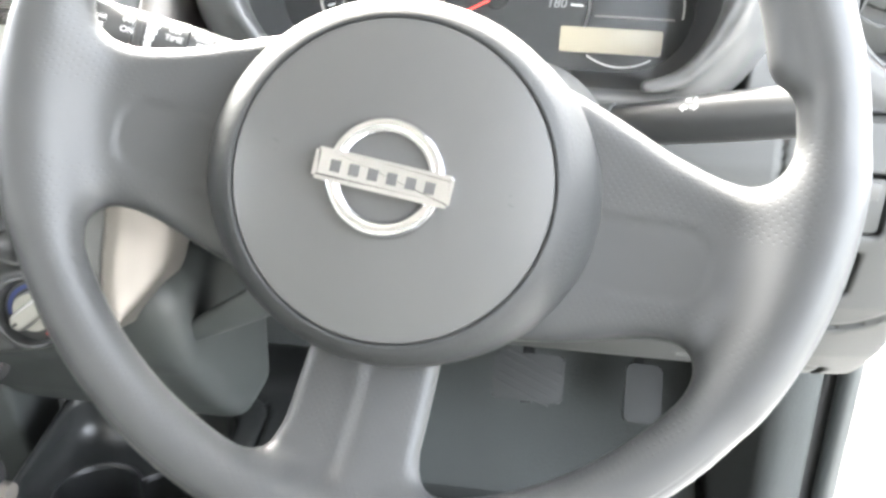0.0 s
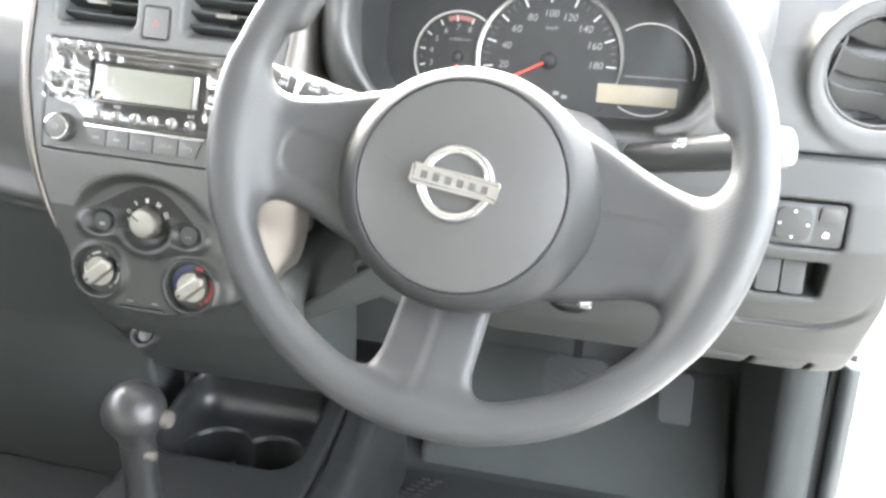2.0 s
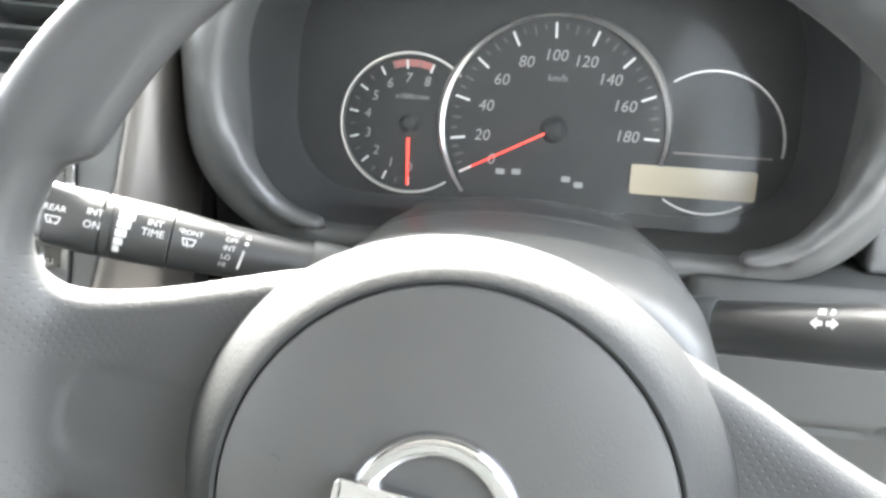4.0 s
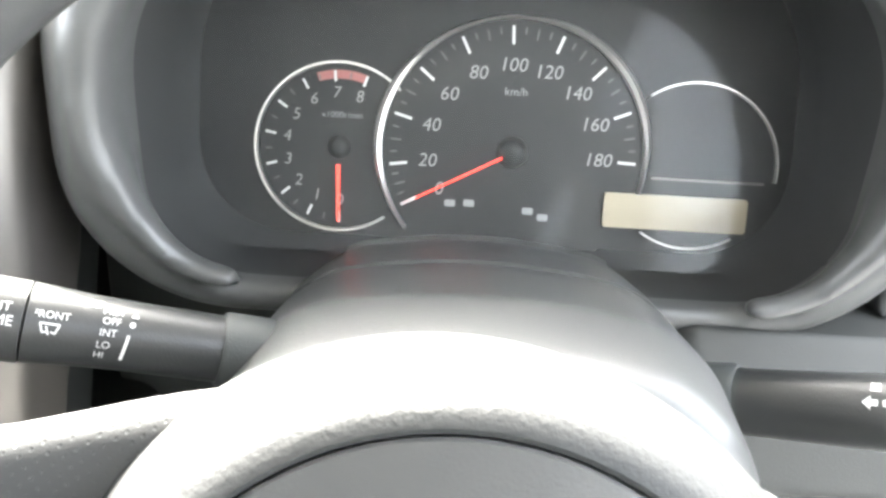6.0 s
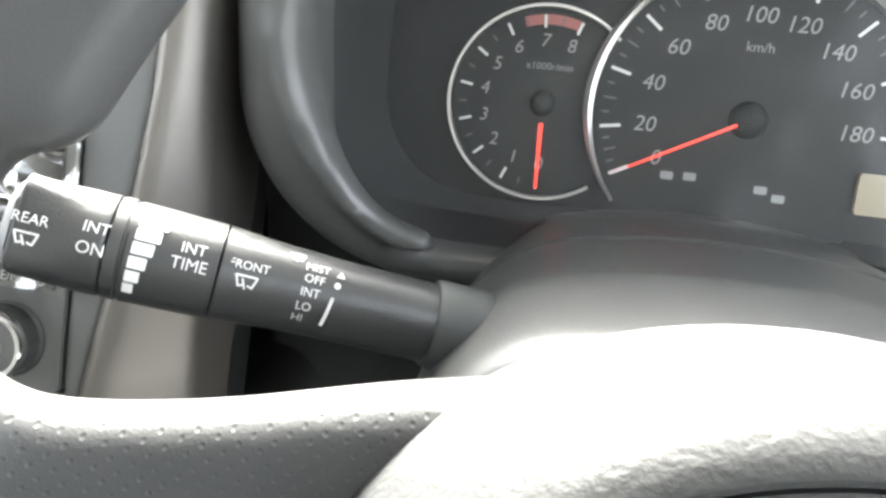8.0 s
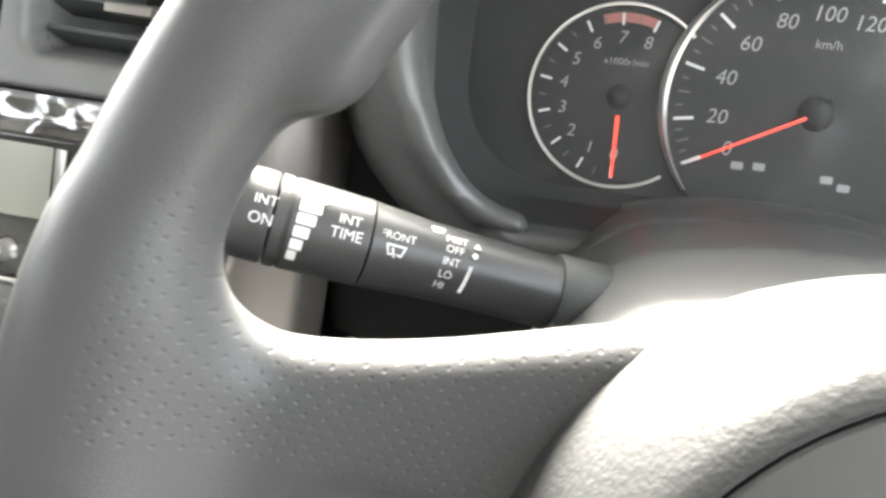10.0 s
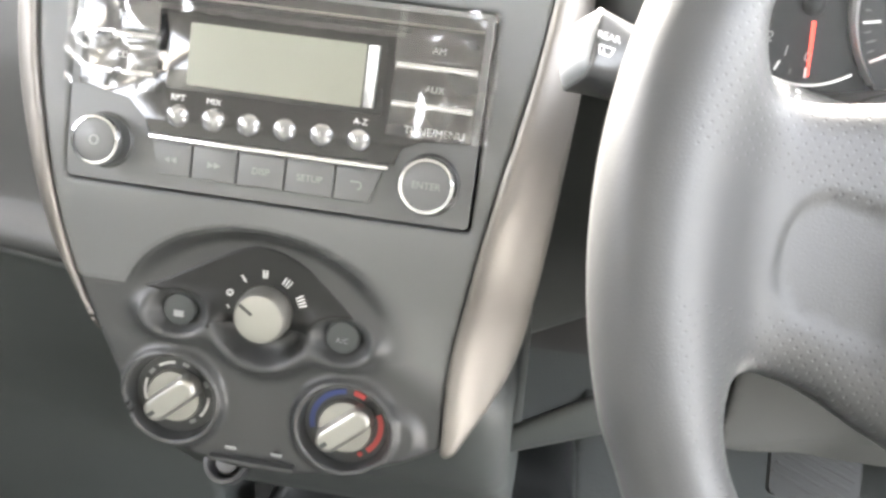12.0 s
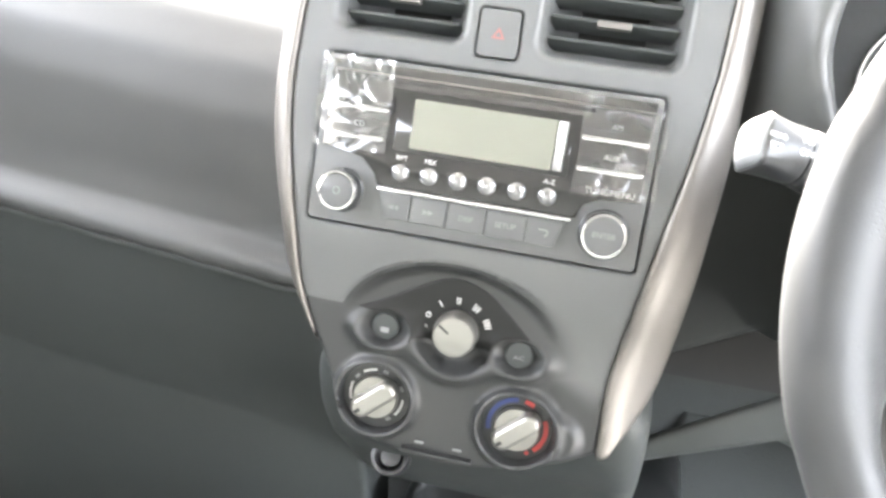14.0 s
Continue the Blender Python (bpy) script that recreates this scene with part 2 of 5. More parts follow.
def sdf_mesh(f, lo, hi, step):
    """A smooth closed mesh of the solid where f < 0, by surface nets."""
    lo = np.array(lo, float)
    n = np.ceil((np.array(hi) - lo) / step).astype(int) + 1
    ax = [lo[i] + step * np.arange(n[i]) for i in range(3)]
    val = np.asarray(f(*np.meshgrid(*ax, indexing="ij")), float)
    val[0], val[-1], val[:, 0], val[:, -1], val[:, :, 0], val[:, :, -1] = (np.maximum(v, step * 0.01) for v in (val[0], val[-1], val[:, 0], val[:, -1], val[:, :, 0], val[:, :, -1]))
    ins = val < 0
    corner = [(i, j, k) for i in (0, 1) for j in (0, 1) for k in (0, 1)]
    cut = [slice(0, -1), slice(1, None)]
    cnt = sum(ins[cut[i], cut[j], cut[k]].astype(np.int8) for i, j, k in corner)
    act = np.argwhere((cnt > 0) & (cnt < 8))
    ids = -np.ones(cnt.shape, int)
    ids[tuple(act.T)] = np.arange(len(act))
    tot, num = np.zeros((len(act), 3)), np.zeros((len(act), 1))
    for a in corner:
        for axis in range(3):
            if a[axis]:
                continue
            b = list(a)
            b[axis] = 1
            va, vb = val[tuple((act + a).T)], val[tuple((act + b).T)]
            x = (va < 0) != (vb < 0)
            t = np.where(x, va / np.where(x, va - vb, 1), 0)
            p = act + np.array(a) + t[:, None] * (np.array(b) - a)
            tot += p * x[:, None]
            num += x[:, None]
    pts = lo + step * tot / num
    for _ in range(3):
        e = step * 0.05
        v = f(*pts.T)
        g = np.stack([(f(*(pts + e * np.eye(3)[i]).T) - v) / e for i in range(3)], 1)
        d = v[:, None] * g / np.maximum((g * g).sum(1), 0.05)[:, None]
        size = np.linalg.norm(d, axis=1)[:, None]
        pts = pts - d * np.minimum(1, 0.5 * step / np.maximum(size, 1e-9))
    faces = []
    for axis in range(3):
        o = [i for i in range(3) if i != axis]
        sl = [slice(1, -1)] * 3
        sl[axis] = slice(0, -1)
        s2 = list(sl)
        s2[axis] = slice(1, None)
        s1 = [slice(1, -1)] * 3
        s1[axis] = slice(0, -1)
        A, B = ins[tuple(s1)], ins[tuple(s2)]
        at = np.argwhere(A != B)
        flip = B[tuple(at.T)]
        base = at + 1
        base[:, axis] -= 1
        q = []
        for du, dv in ((1, 1), (0, 1), (0, 0), (1, 0)):
            c = base.copy()
            c[:, o[0]] -= du
            c[:, o[1]] -= dv
            q.append(ids[tuple(c.T)])
        q = np.stack(q, 1)
        turn = flip if axis != 1 else ~flip
        q[turn] = q[turn][:, ::-1]
        faces.append(q)
    faces = np.concatenate(faces)
    me = bpy.data.meshes.new("form")
    me.from_pydata(pts.tolist(), [], faces.tolist())
    return smooth(me)


def lathe(profile, seg=48, sharp=None):
    """A mesh turned about z from (radius, height) pairs."""
    bm = bmesh.new()
    rings = [[bm.verts.new((r * math.cos(2 * math.pi * i / seg), r * math.sin(2 * math.pi * i / seg), h)) for i in range(seg)] if r > 1e-6 else [bm.verts.new((0, 0, h))] for r, h in profile]
    for a, b in zip(rings, rings[1:]):
        for i in range(seg):
            j = (i + 1) % seg
            c = [a[i % len(a)], a[j % len(a)], b[j % len(b)], b[i % len(b)]]
            bm.faces.new(list(dict.fromkeys(c)))
    bmesh.ops.recalc_face_normals(bm, faces=bm.faces)
    return done(bm, True)


def done(bm, soft=False):
    me = bpy.data.meshes.new("form")
    bm.to_mesh(me)
    bm.free()
    if soft:
        smooth(me)
        me.set_sharp_from_angle(angle=radians(35))
    return me


def slab(outline, z0, z1, bevel=0.0, seg=2):
    """A plate with a 2D outline, from z0 to z1."""
    bm = bmesh.new()
    a = [bm.verts.new((x, y, z0)) for x, y in outline]
    b = [bm.verts.new((x, y, z1)) for x, y in outline]
    n = len(a)
    bm.faces.new(a[::-1])
    top = bm.faces.new(b)
    for i in range(n):
        bm.faces.new((a[i], a[(i + 1) % n], b[(i + 1) % n], b[i]))
    if bevel:
        bmesh.ops.bevel(bm, geom=list(top.edges), offset=bevel, segments=seg, affect="EDGES", profile=0.6)
    return done(bm, True)


def rounded(cx, cy, hx, hy, r, seg=6):
    out = []
    for k, (sx, sy) in enumerate(((1, 1), (-1, 1), (-1, -1), (1, -1))):
        for i in range(seg + 1):
            a = math.pi / 2 * (k + i / seg)
            out.append((cx + sx * (hx - r) + r * math.cos(a), cy + sy * (hy - r) + r * math.sin(a)))
    return out


def disc(cx, cy, rx, ry=None, seg=32):
    ry = ry or rx
    return [(cx + rx * math.cos(2 * math.pi * i / seg), cy + ry * math.sin(2 * math.pi * i / seg)) for i in range(seg)]


def arc(cx, cy, r0, r1, a0, a1, z0, z1, seg=48):
    """A ring sector with a depth; angles in degrees."""
    pa = [radians(a0 + (a1 - a0) * i / seg) for i in range(seg + 1)]
    bm = bmesh.new()
    rows = [[bm.verts.new((cx + r * math.cos(a), cy + r * math.sin(a), z)) for r, z in ((r0, z0), (r0, z1), (r1, z1), (r1, z0))] for a in pa]
    for p, q in zip(rows, rows[1:]):
        for i in range(4):
            bm.faces.new((p[i], p[(i + 1) % 4], q[(i + 1) % 4], q[i]))
    bm.faces.new(rows[0])
    bm.faces.new(rows[-1][::-1])
    bmesh.ops.recalc_face_normals(bm, faces=bm.faces)
    return done(bm, True)


def block(c, h, bevel=0.0, m=None):
    bm = bmesh.new()
    bmesh.ops.create_cube(bm, size=2)
    bmesh.ops.scale(bm, vec=h, verts=bm.verts)
    bmesh.ops.translate(bm, vec=c, verts=bm.verts)
    if bevel:
        bmesh.ops.bevel(bm, geom=list(bm.edges), offset=bevel, segments=2, affect="EDGES", profile=0.6)
    if m is not None:
        bm.transform(m)
    return done(bm, True)


def moved(me, m):
    me.transform(m)
    return me


def thing(name, m, label, category, group="", kind=""):
    ob = new(name)
    ob.empty_display_size = 0.02
    ob.matrix_world = m
    return tagged(ob, label, category, group, kind)


def part(name, me, mat, parent, label=""):
    ob = new(name, me)
    me.materials.append(mat)
    ob.parent = parent
    if label:
        ob["label"] = label
    return ob


def single(name, me, mat, label, category, group="", kind="", m=None):
    ob = new(name, me)
    me.materials.append(mat)
    if m is not None:
        ob.matrix_world = m
    return tagged(ob, label, category, group, kind)


def axes(o, x, y, z):
    return Matrix(((x[0], y[0], z[0], o[0]), (x[1], y[1], z[1], o[1]), (x[2], y[2], z[2], o[2]), (0, 0, 0, 1)))


def frame3(o, x, z):
    """A pose at o whose x axis is x and whose z axis is nearest to z."""
    x = Vector(x).normalized()
    z = Vector(z)
    z = (z - x * z.dot(x)).normalized()
    return axes(o, x, z.cross(x), z)


LETTERS = {}


def letters(text, size, x=0.0, y=0.0, z=0.0, depth=0.0002, turn=0.0, shear=0.0, wide=1.0):
    """Raised printed characters, centred at (x, y)."""
    key = (text, shear)
    if key not in LETTERS:
        cu = bpy.data.curves.new("letters", "FONT")
        cu.body, cu.align_x, cu.align_y, cu.size, cu.shear, cu.resolution_u = text, "CENTER", "CENTER", 1.0, shear, 3
        ob = new("letters", cu)
        me = bpy.data.meshes.new_from_object(ob.evaluated_get(bpy.context.evaluated_depsgraph_get()))
        bpy.data.objects.remove(ob)
        LETTERS[key] = me
    me = LETTERS[key].copy()
    me.materials.clear()
    me.transform(Matrix.Translation((x, y, z + depth)) @ Matrix.Rotation(radians(turn), 4, "Z") @ Matrix.Diagonal((size * wide, size, 1, 1)))
    return me


for word in "0 1 2 3 4 5 6 7 8 20 40 60 80 100 120 140 160 180".split():
    letters(word, 1, shear=0.15)
for word in ("ON", "INT", "TIME", "REAR", "FRONT", "MIST", "OFF", "LO", "HI", "km/h", "x1000r/min", "FM", "CD", "AM", "AUX", "TUNE/MENU", "ENTER", "RPT", "MIX", "A-Z", "DISP", "SETUP", "A/C", "1", "2", "3", "4", "5", "6"):
    letters(word, 1)


# ---- outside and shell ----
ground = single("ground", slab([(-400, -400), (400, -400), (400, 400), (-400, 400)], -0.05, 0.0), M_GROUND, "grey concrete yard around the car", "ground", kind="structure")
single("floor", slab([(-1.1, -1.3), (0.40, -1.3), (0.40, 1.02), (-1.1, 1.02)], 0.25, 0.33), M_CARPET, "dark grey car floor carpet", "floor", kind="structure")
single("wall_bulkhead", block((-0.35, 1.04, 0.6), (0.76, 0.02, 0.36)), M_CARPET, "dark carpeted bulkhead behind the pedals", "bulkhead", kind="structure")
single("ceiling", sdf_mesh(lambda x, y, z: smax(abs(z - 1.46 + 0.05 * ((x + 0.35) / 0.7) ** 2) - 0.02, rect2(x, y, -0.35, -0.35, 0.66, 1.05, 0.15), 0.01), (-1.1, -1.5, 1.36), (0.4, 0.8, 1.5), 0.02), M_CLOTH, "pale fabric roof lining of the car", "ceiling", kind="structure")
# unseen panel added to cut the light coming from behind
single("light_block_rear", block((-0.35, -0.42, 0.725), (0.70, 0.02, 0.465)), M_LOWER, "dark unseen panel added behind the camera to block light", "rear wall", kind="structure")
# unseen door; its top is set high to limit light from the left
single("wall_left", block((-1.12, -0.25, 0.71), (0.02, 1.05, 0.46)), M_LOWER, "dark trimmed passenger door below its window", "door trim", kind="structure")
for nm, a, b in (("pillar_left_front", (-1.07, 1.25, 1.0), (-1.0, 0.62, 1.43)), ("pillar_right_front", (0.37, 1.25, 1.0), (0.30, 0.62, 1.43)), ("pillar_left_middle", (-1.1, -0.35, 0.95), (-1.0, -0.4, 1.43)), ("pillar_right_middle", (0.40, -0.42, 0.3), (0.30, -0.47, 1.43)), ("pillar_left_rear", (-1.08, -1.3, 0.95), (-0.98, -1.25, 1.43)), ("pillar_right_rear", (0.38, -1.3, 0.3), (0.28, -1.25, 1.43))):
    d = Vector(b) - Vector(a)
    me = slab(rounded(0, 0, 0.03, 0.05, 0.02), 0, d.length)
    single(nm, me, M_CLOTH, "pale trimmed roof pillar of the car", "pillar", "roof pillars", "structure", frame3(a, Vector((1, 0, 0)) - d.normalized() * d.normalized().x, d))
# unseen full-height panel added to keep out light from the right rear
single("light_block_right", block((0.40, -0.78, 0.85), (0.02, 0.58, 0.57)), M_LOWER, "dark unseen side panel added behind the driver to block light", "door trim", kind="structure")
# kick panel and sill at the open driver's door
kick = thing("kick_panel", pose(0, 0, 0), "dark grey kick panel beside the open door", "kick panel")
lean = lambda z: 0.05 * (0.6 - z)
part("panel", sdf_mesh(lambda x, y, z: smax(smax(abs(x - 0.3495 - lean(z)) - 0.0255, abs(z - 0.49) - 0.20, 0.01), np.maximum(0.735 + 0.25 * np.maximum(0.345 - x, 0) - y, y - 1.02), 0.022), (0.31, 0.70, 0.28), (0.40, 1.04, 0.71), 0.005), M_CARPET, kick)
part("seal", sdf_mesh(lambda x, y, z: smax(np.hypot(x - 0.3955 - lean(z), (y - 0.742) * 0.8) - 0.0105, abs(z - 0.48) - 0.185, 0.005), (0.375, 0.71, 0.28), (0.43, 0.78, 0.68), 0.003), M_LOWER, kick, "grey rubber door seal")
# black block paints in the shade of the gap beside the seal
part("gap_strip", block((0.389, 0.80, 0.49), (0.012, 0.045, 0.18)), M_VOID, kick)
single("door_sill", sdf_mesh(lambda x, y, z: box3(x, y, z, (0.43, -0.1, 0.33), (0.045, 0.95, 0.05), 0.02), (0.37, -1.1, 0.27), (0.49, 0.9, 0.39), 0.01), M_PAINT, "white painted door sill of the car", "door sill", kind="structure")

# open driver's door beyond the sill
DOOR = Matrix.Translation((0.50, 0.80, 0.0)) @ Matrix.Rotation(radians(-22), 4, "Z")
door = thing("door_1", DOOR, "white painted car door standing wide open", "door", kind="structure")
part("panel", sdf_mesh(lambda x, y, z: box3(x, y, z, (0.5, 0, 0.62), (0.5, 0.035, 0.32), 0.03), (-0.04, -0.06, 0.27), (1.04, 0.06, 0.97), 0.02), M_PAINT, door)
part("trim", sdf_mesh(lambda x, y, z: box3(x, y, z, (0.5, -0.045, 0.66), (0.42, 0.02, 0.25), 0.015), (0.05, -0.08, 0.38), (0.95, -0.01, 0.94), 0.015), M_KNEE, door)
part("window_frame", sdf_mesh(lambda x, y, z: np.maximum(np.maximum(rect2(x, z, 0.5, 1.15, 0.48, 0.26, 0.08), -rect2(x, z, 0.5, 1.15, 0.44, 0.22, 0.06)), abs(y) - 0.015), (0.0, -0.03, 0.87), (1.0, 0.03, 1.43), 0.015), M_BLACK, door)
part("armrest", block((0.55, -0.09, 0.68), (0.22, 0.03, 0.025), 0.015), M_LOWER, door)

# ---- dashboard ----
DRIVER_Z, DRIVER_Y = [0.66, 0.685, 0.70, 0.74, 0.80, 0.86, 0.90, 0.94, 1.0], [0.665, 0.645, 0.633, 0.600, 0.565, 0.553, 0.56, 0.578, 0.592]
PASS_Z = [0.3, 0.6, 0.72, 0.785, 0.796, 0.802, 0.808, 0.816, 0.824, 0.85, 0.88, 0.92, 0.955, 0.985, 1.01, 1.03]
PASS_Y = [0.72, 0.66, 0.615, 0.595, 0.586, 0.581, 0.581, 0.586, 0.598, 0.602, 0.603, 0.605, 0.614, 0.634, 0.66, 0.70]


def pass_face(x, y, z):
    return (curve(z + 0.115 * (x + 0.479), PASS_Z, PASS_Y, 0.004) - y) * 0.85


dashboard = thing("dashboard", pose(0, 0, 0), "grey moulded plastic car dashboard", "dashboard")


def upper_left(x, y, z):
    d = smax(pass_face(x, y, z), z - 1.045, 0.02)
    d = smax(d, y - 1.20, 0.01)
    d = smax(d, 0.7955 - z - 0.115 * (x + 0.479), 0.004)
    d = smax(d, -np.maximum(rect2(x, z + 0.115 * (x + 0.479), -0.500, 0.838, 0.020, 0.0014, 0.0007), y - 0.605), 0.002)
    return np.maximum(d, abs(x + 0.76) - 0.31)


def glove(x, y, z):
    d = smax(pass_face(x, y, z) + 0.002, z - 0.7925 + 0.115 * (x + 0.479), 0.005)
    d = smax(d, 0.33 - z, 0.01)
    return np.maximum(smax(d, y - 0.75, 0.01), abs(x + 0.76) - 0.31)


part("upper_panel", sdf_mesh(upper_left, (-1.09, 0.52, 0.79), (-0.43, 1.22, 1.06), 0.006), M_SIDE, dashboard)
part("glovebox_lid", sdf_mesh(glove, (-1.09, 0.52, 0.31), (-0.43, 0.77, 0.90), 0.006), M_LOWER, dashboard, "dark grey closed glovebox lid")


def top_pad(x, y, z):
    d = smax(abs(z - 1.0 + 0.03 * np.maximum(y - 0.9, 0)) - 0.028, abs(y - 0.93) - 0.29, 0.02)
    d = np.maximum(d, abs(x + 0.025) - 0.425)
    return np.maximum(d, -rect2(x, y, 0.0175, 0.62, 0.20, 0.10, 0.05))


part("top_pad", sdf_mesh(top_pad, (-1.12, 0.6, 0.95), (0.42, 1.25, 1.05), 0.008), M_DASH, dashboard)
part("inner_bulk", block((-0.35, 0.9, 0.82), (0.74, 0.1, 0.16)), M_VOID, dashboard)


def knee(x, y, z):
    prof = np.interp(z, DRIVER_Z, DRIVER_Y)
    prof = prof + (np.interp(z, [0.66, 0.70, 0.74, 0.80], [0.60, 0.583, 0.574, 0.565]) - prof) * step01(-x, 0.0, 0.10)
    d = (prof + 0.5 * np.maximum(x - 0.30, 0) ** 2 * 8 - y) * 0.8
    d = smax(d, z - 0.9315, 0.0012)
    d = smax(d, np.interp(x, [-0.26, -0.235, -0.115, -0.05, 0.0], [0.672, 0.684, 0.748, 0.722, 0.701]) - z, 0.010)
    d = smax(d, y - 0.78, 0.01)
    edge = np.maximum(-0.238 - x, x - (0.357 + 0.03 * np.clip((z - 0.82) / 0.1, 0, 1)))
    d = smax(d, edge, 0.02)
    d = smax(d, -(np.hypot(x - 0.013, (z - 0.925)) - 0.092), 0.012)
    # deep recess between the column and the centre stack, over a sloping bolster
    over = smax(np.interp(x, [-0.25, -0.115, -0.085, -0.07], [0.709, 0.793, 0.86, 0.96]) - 0.9 * np.maximum(y - 0.572, 0) - z, x + 0.082, 0.01) * 0.7
    d = smax(d, -smax(over, y - 0.74, 0.01), 0.012)
    # raised switch field with its step
    field = smax(rect2(x, z, 0.251, 0.86, 0.095, 0.085, 0.060), -0.05 - z, 0.01)
    groove = np.maximum(np.maximum(abs(field) - 0.003, (y - np.interp(z, DRIVER_Z, DRIVER_Y) - 0.006)), 0.23 - x)
    d = smax(d, -groove, 0.003)
    # recess of the mirror switch and of the blank switches
    d = smax(d, -np.maximum(rect2(x, z, 0.269, 0.879, 0.031, 0.0205, 0.004), y - 0.572), 0.002)
    d = smax(d, -np.maximum(rect2(x, z, 0.262, 0.828, 0.030, 0.018, 0.004), y - 0.60), 0.002)
    # slots along the lower edge
    for cx in (0.256, 0.311):
        d = smax(d, -np.maximum(rect2(x - 0.4 * (z - 0.71), z, cx, 0.708, 0.003, 0.010, 0.002), y - 0.70), 0.002)
    d = smax(d, -np.maximum(np.maximum(abs(z - 0.7195 + 0.02 * (x - 0.25)) - 0.0012, abs(x - 0.255) - 0.06), y - prof - 0.003), 0.002)
    inner = rect2(x, z, 0.14, 0.91, 0.089, 0.055, 0.024)
    d = smax(d, -np.maximum(np.maximum(abs(inner) - 0.0014, y - prof - 0.004), 0.16 - x), 0.002)
    return d


part("knee_panel", sdf_mesh(lambda x, y, z: np.maximum(knee(x, y, z), -0.078 - x), (-0.09, 0.53, 0.64), (0.45, 0.79, 0.94), 0.0032), M_KNEE, dashboard, "mid grey lower panel under the steering column")
part("knee_bolster", sdf_mesh(lambda x, y, z: np.maximum(knee(x, y, z), x + 0.080), (-0.26, 0.53, 0.64), (-0.07, 0.79, 0.94), 0.004), M_LOWER, dashboard, "dark grey bolster beside the centre stack")


def end_panel(x, y, z):
    front = np.interp(z, [0.92, 0.96, 1.02, 1.07, 1.12], [0.592, 0.598, 0.615, 0.645, 0.70]) + 0.25 * np.maximum(x - 0.33, 0)
    d = smax((front - y) * 0.9, z - 1.115, 0.03)
    d = smax(d, 0.9328 - z, 0.0012)
    d = np.maximum(smax(d, y - 0.8, 0.01), np.maximum(0.205 - x, x - 0.41))
    r = np.hypot(x - 0.315, z - 1.005)
    lip = np.maximum(abs(r - 0.054) - 0.009, abs(y - 0.610) - 0.014)
    d = smin(d, lip, 0.012)
    return smax(d, -np.maximum(r - 0.0485, y - 0.70), 0.004)


part("end_panel", sdf_mesh(end_panel, (0.19, 0.56, 0.92), (0.43, 0.82, 1.13), 0.0035), M_SIDE, dashboard)

# ---- round side vent ----
vent = thing("round_air_vent", axes((0.315, 0.610, 1.005), (1, 0, 0), (0, 0.12, 0.993), (0, -0.993, 0.12)) @ Matrix.Scale(1.06, 4), "round air vent with a silver ring at the dashboard end", "air vent")
part("ring", lathe([(0.0455, -0.02), (0.0455, 0.004), (0.047, 0.008), (0.050, 0.009), (0.0535, 0.006), (0.055, 0.0), (0.055, -0.01)], 64), M_SILVER, vent, "satin silver ring")
part("barrel", lathe([(0.0, -0.05), (0.0445, -0.05), (0.0445, 0.002), (0.0425, 0.002), (0.042, -0.045), (0.0, -0.045)], 48), M_BLACK, vent)
for k, c in enumerate((0.026, -0.002, -0.030)):
    me = sdf_mesh(lambda x, y, z: smax(abs(z + 0.010 - 0.5 * (y - c) + 0.004 * np.cos(x * 75)) - 0.0014, np.maximum(np.hypot(x, y) - 0.0412, abs(y - c - 0.0045 * np.sin(x * 78) + 3.0 * x * x - 0.003) - 0.0098), 0.002), (-0.045, -0.045, -0.03), (0.045, 0.045, 0.006), 0.0016)
    me.transform(Matrix.Rotation(radians(-22), 4, "Z"))
    part("vane", me, M_KNEE, vent)
for sx in (-1, 1):
    part("side_strut", moved(block((0.036 * sx, 0, -0.008), (0.0012, 0.018, 0.006), 0.0006), Matrix.Rotation(radians(-14), 4, "Z")), M_KNEE, vent)

# ---- driver's switches ----
switch = thing("mirror_switch", axes((0.269, 0.558, 0.879), (1, 0, 0), (0, 0.05, 1), (0, -1, 0.05)), "grey mirror adjusting switch set in the lower dashboard", "switch")
part("base", slab(rounded(0, 0, 0.029, 0.0185, 0.003), -0.012, 0.0, 0.0012), M_KNEE, switch)
part("pad", slab(rounded(-0.012, 0, 0.0142, 0.0142, 0.0055), -0.002, 0.0026, 0.0014, 3), M_KNEE, switch)
part("pad_frame", slab(rounded(-0.012, 0, 0.0165, 0.0165, 0.003), -0.002, 0.0008, 0.0006), M_LOWER, switch)
part("rocker", slab(rounded(0.0165, 0.0105, 0.008, 0.006, 0.001), -0.002, 0.002, 0.0008), M_BLACK, switch, "black selector key")
for dx, dy, a in ((0, 0.0115, 90), (0, -0.0115, 270), (0.0115, 0, 0), (-0.0115, 0, 180)):
    tri = [(-0.012 + dx + 0.0016 * math.cos(radians(a + b)), dy + 0.0016 * math.sin(radians(a + b))) for b in (0, 130, 230)]
    part("arrow", slab(tri, 0.0024, 0.0030), M_WHITE, switch)
part("symbol", slab([(0.013, -0.010), (0.018, -0.010), (0.018, -0.006), (0.0145, -0.005)], 0.0, 0.0004), M_WHITE, switch)
for cx in (0.247, 0.268):
    blank = thing("blank_switch", axes((cx, 0.566, 0.828), (1, 0, 0), (0, 0.25, 0.968), (0, -0.968, 0.25)), "plain grey blanking cover for a switch", "switch cover", "blanking covers")
    part("cover", slab(rounded(0, 0, 0.0095, 0.0155, 0.002), -0.02, 0.0, 0.0015), M_KNEE, blank)

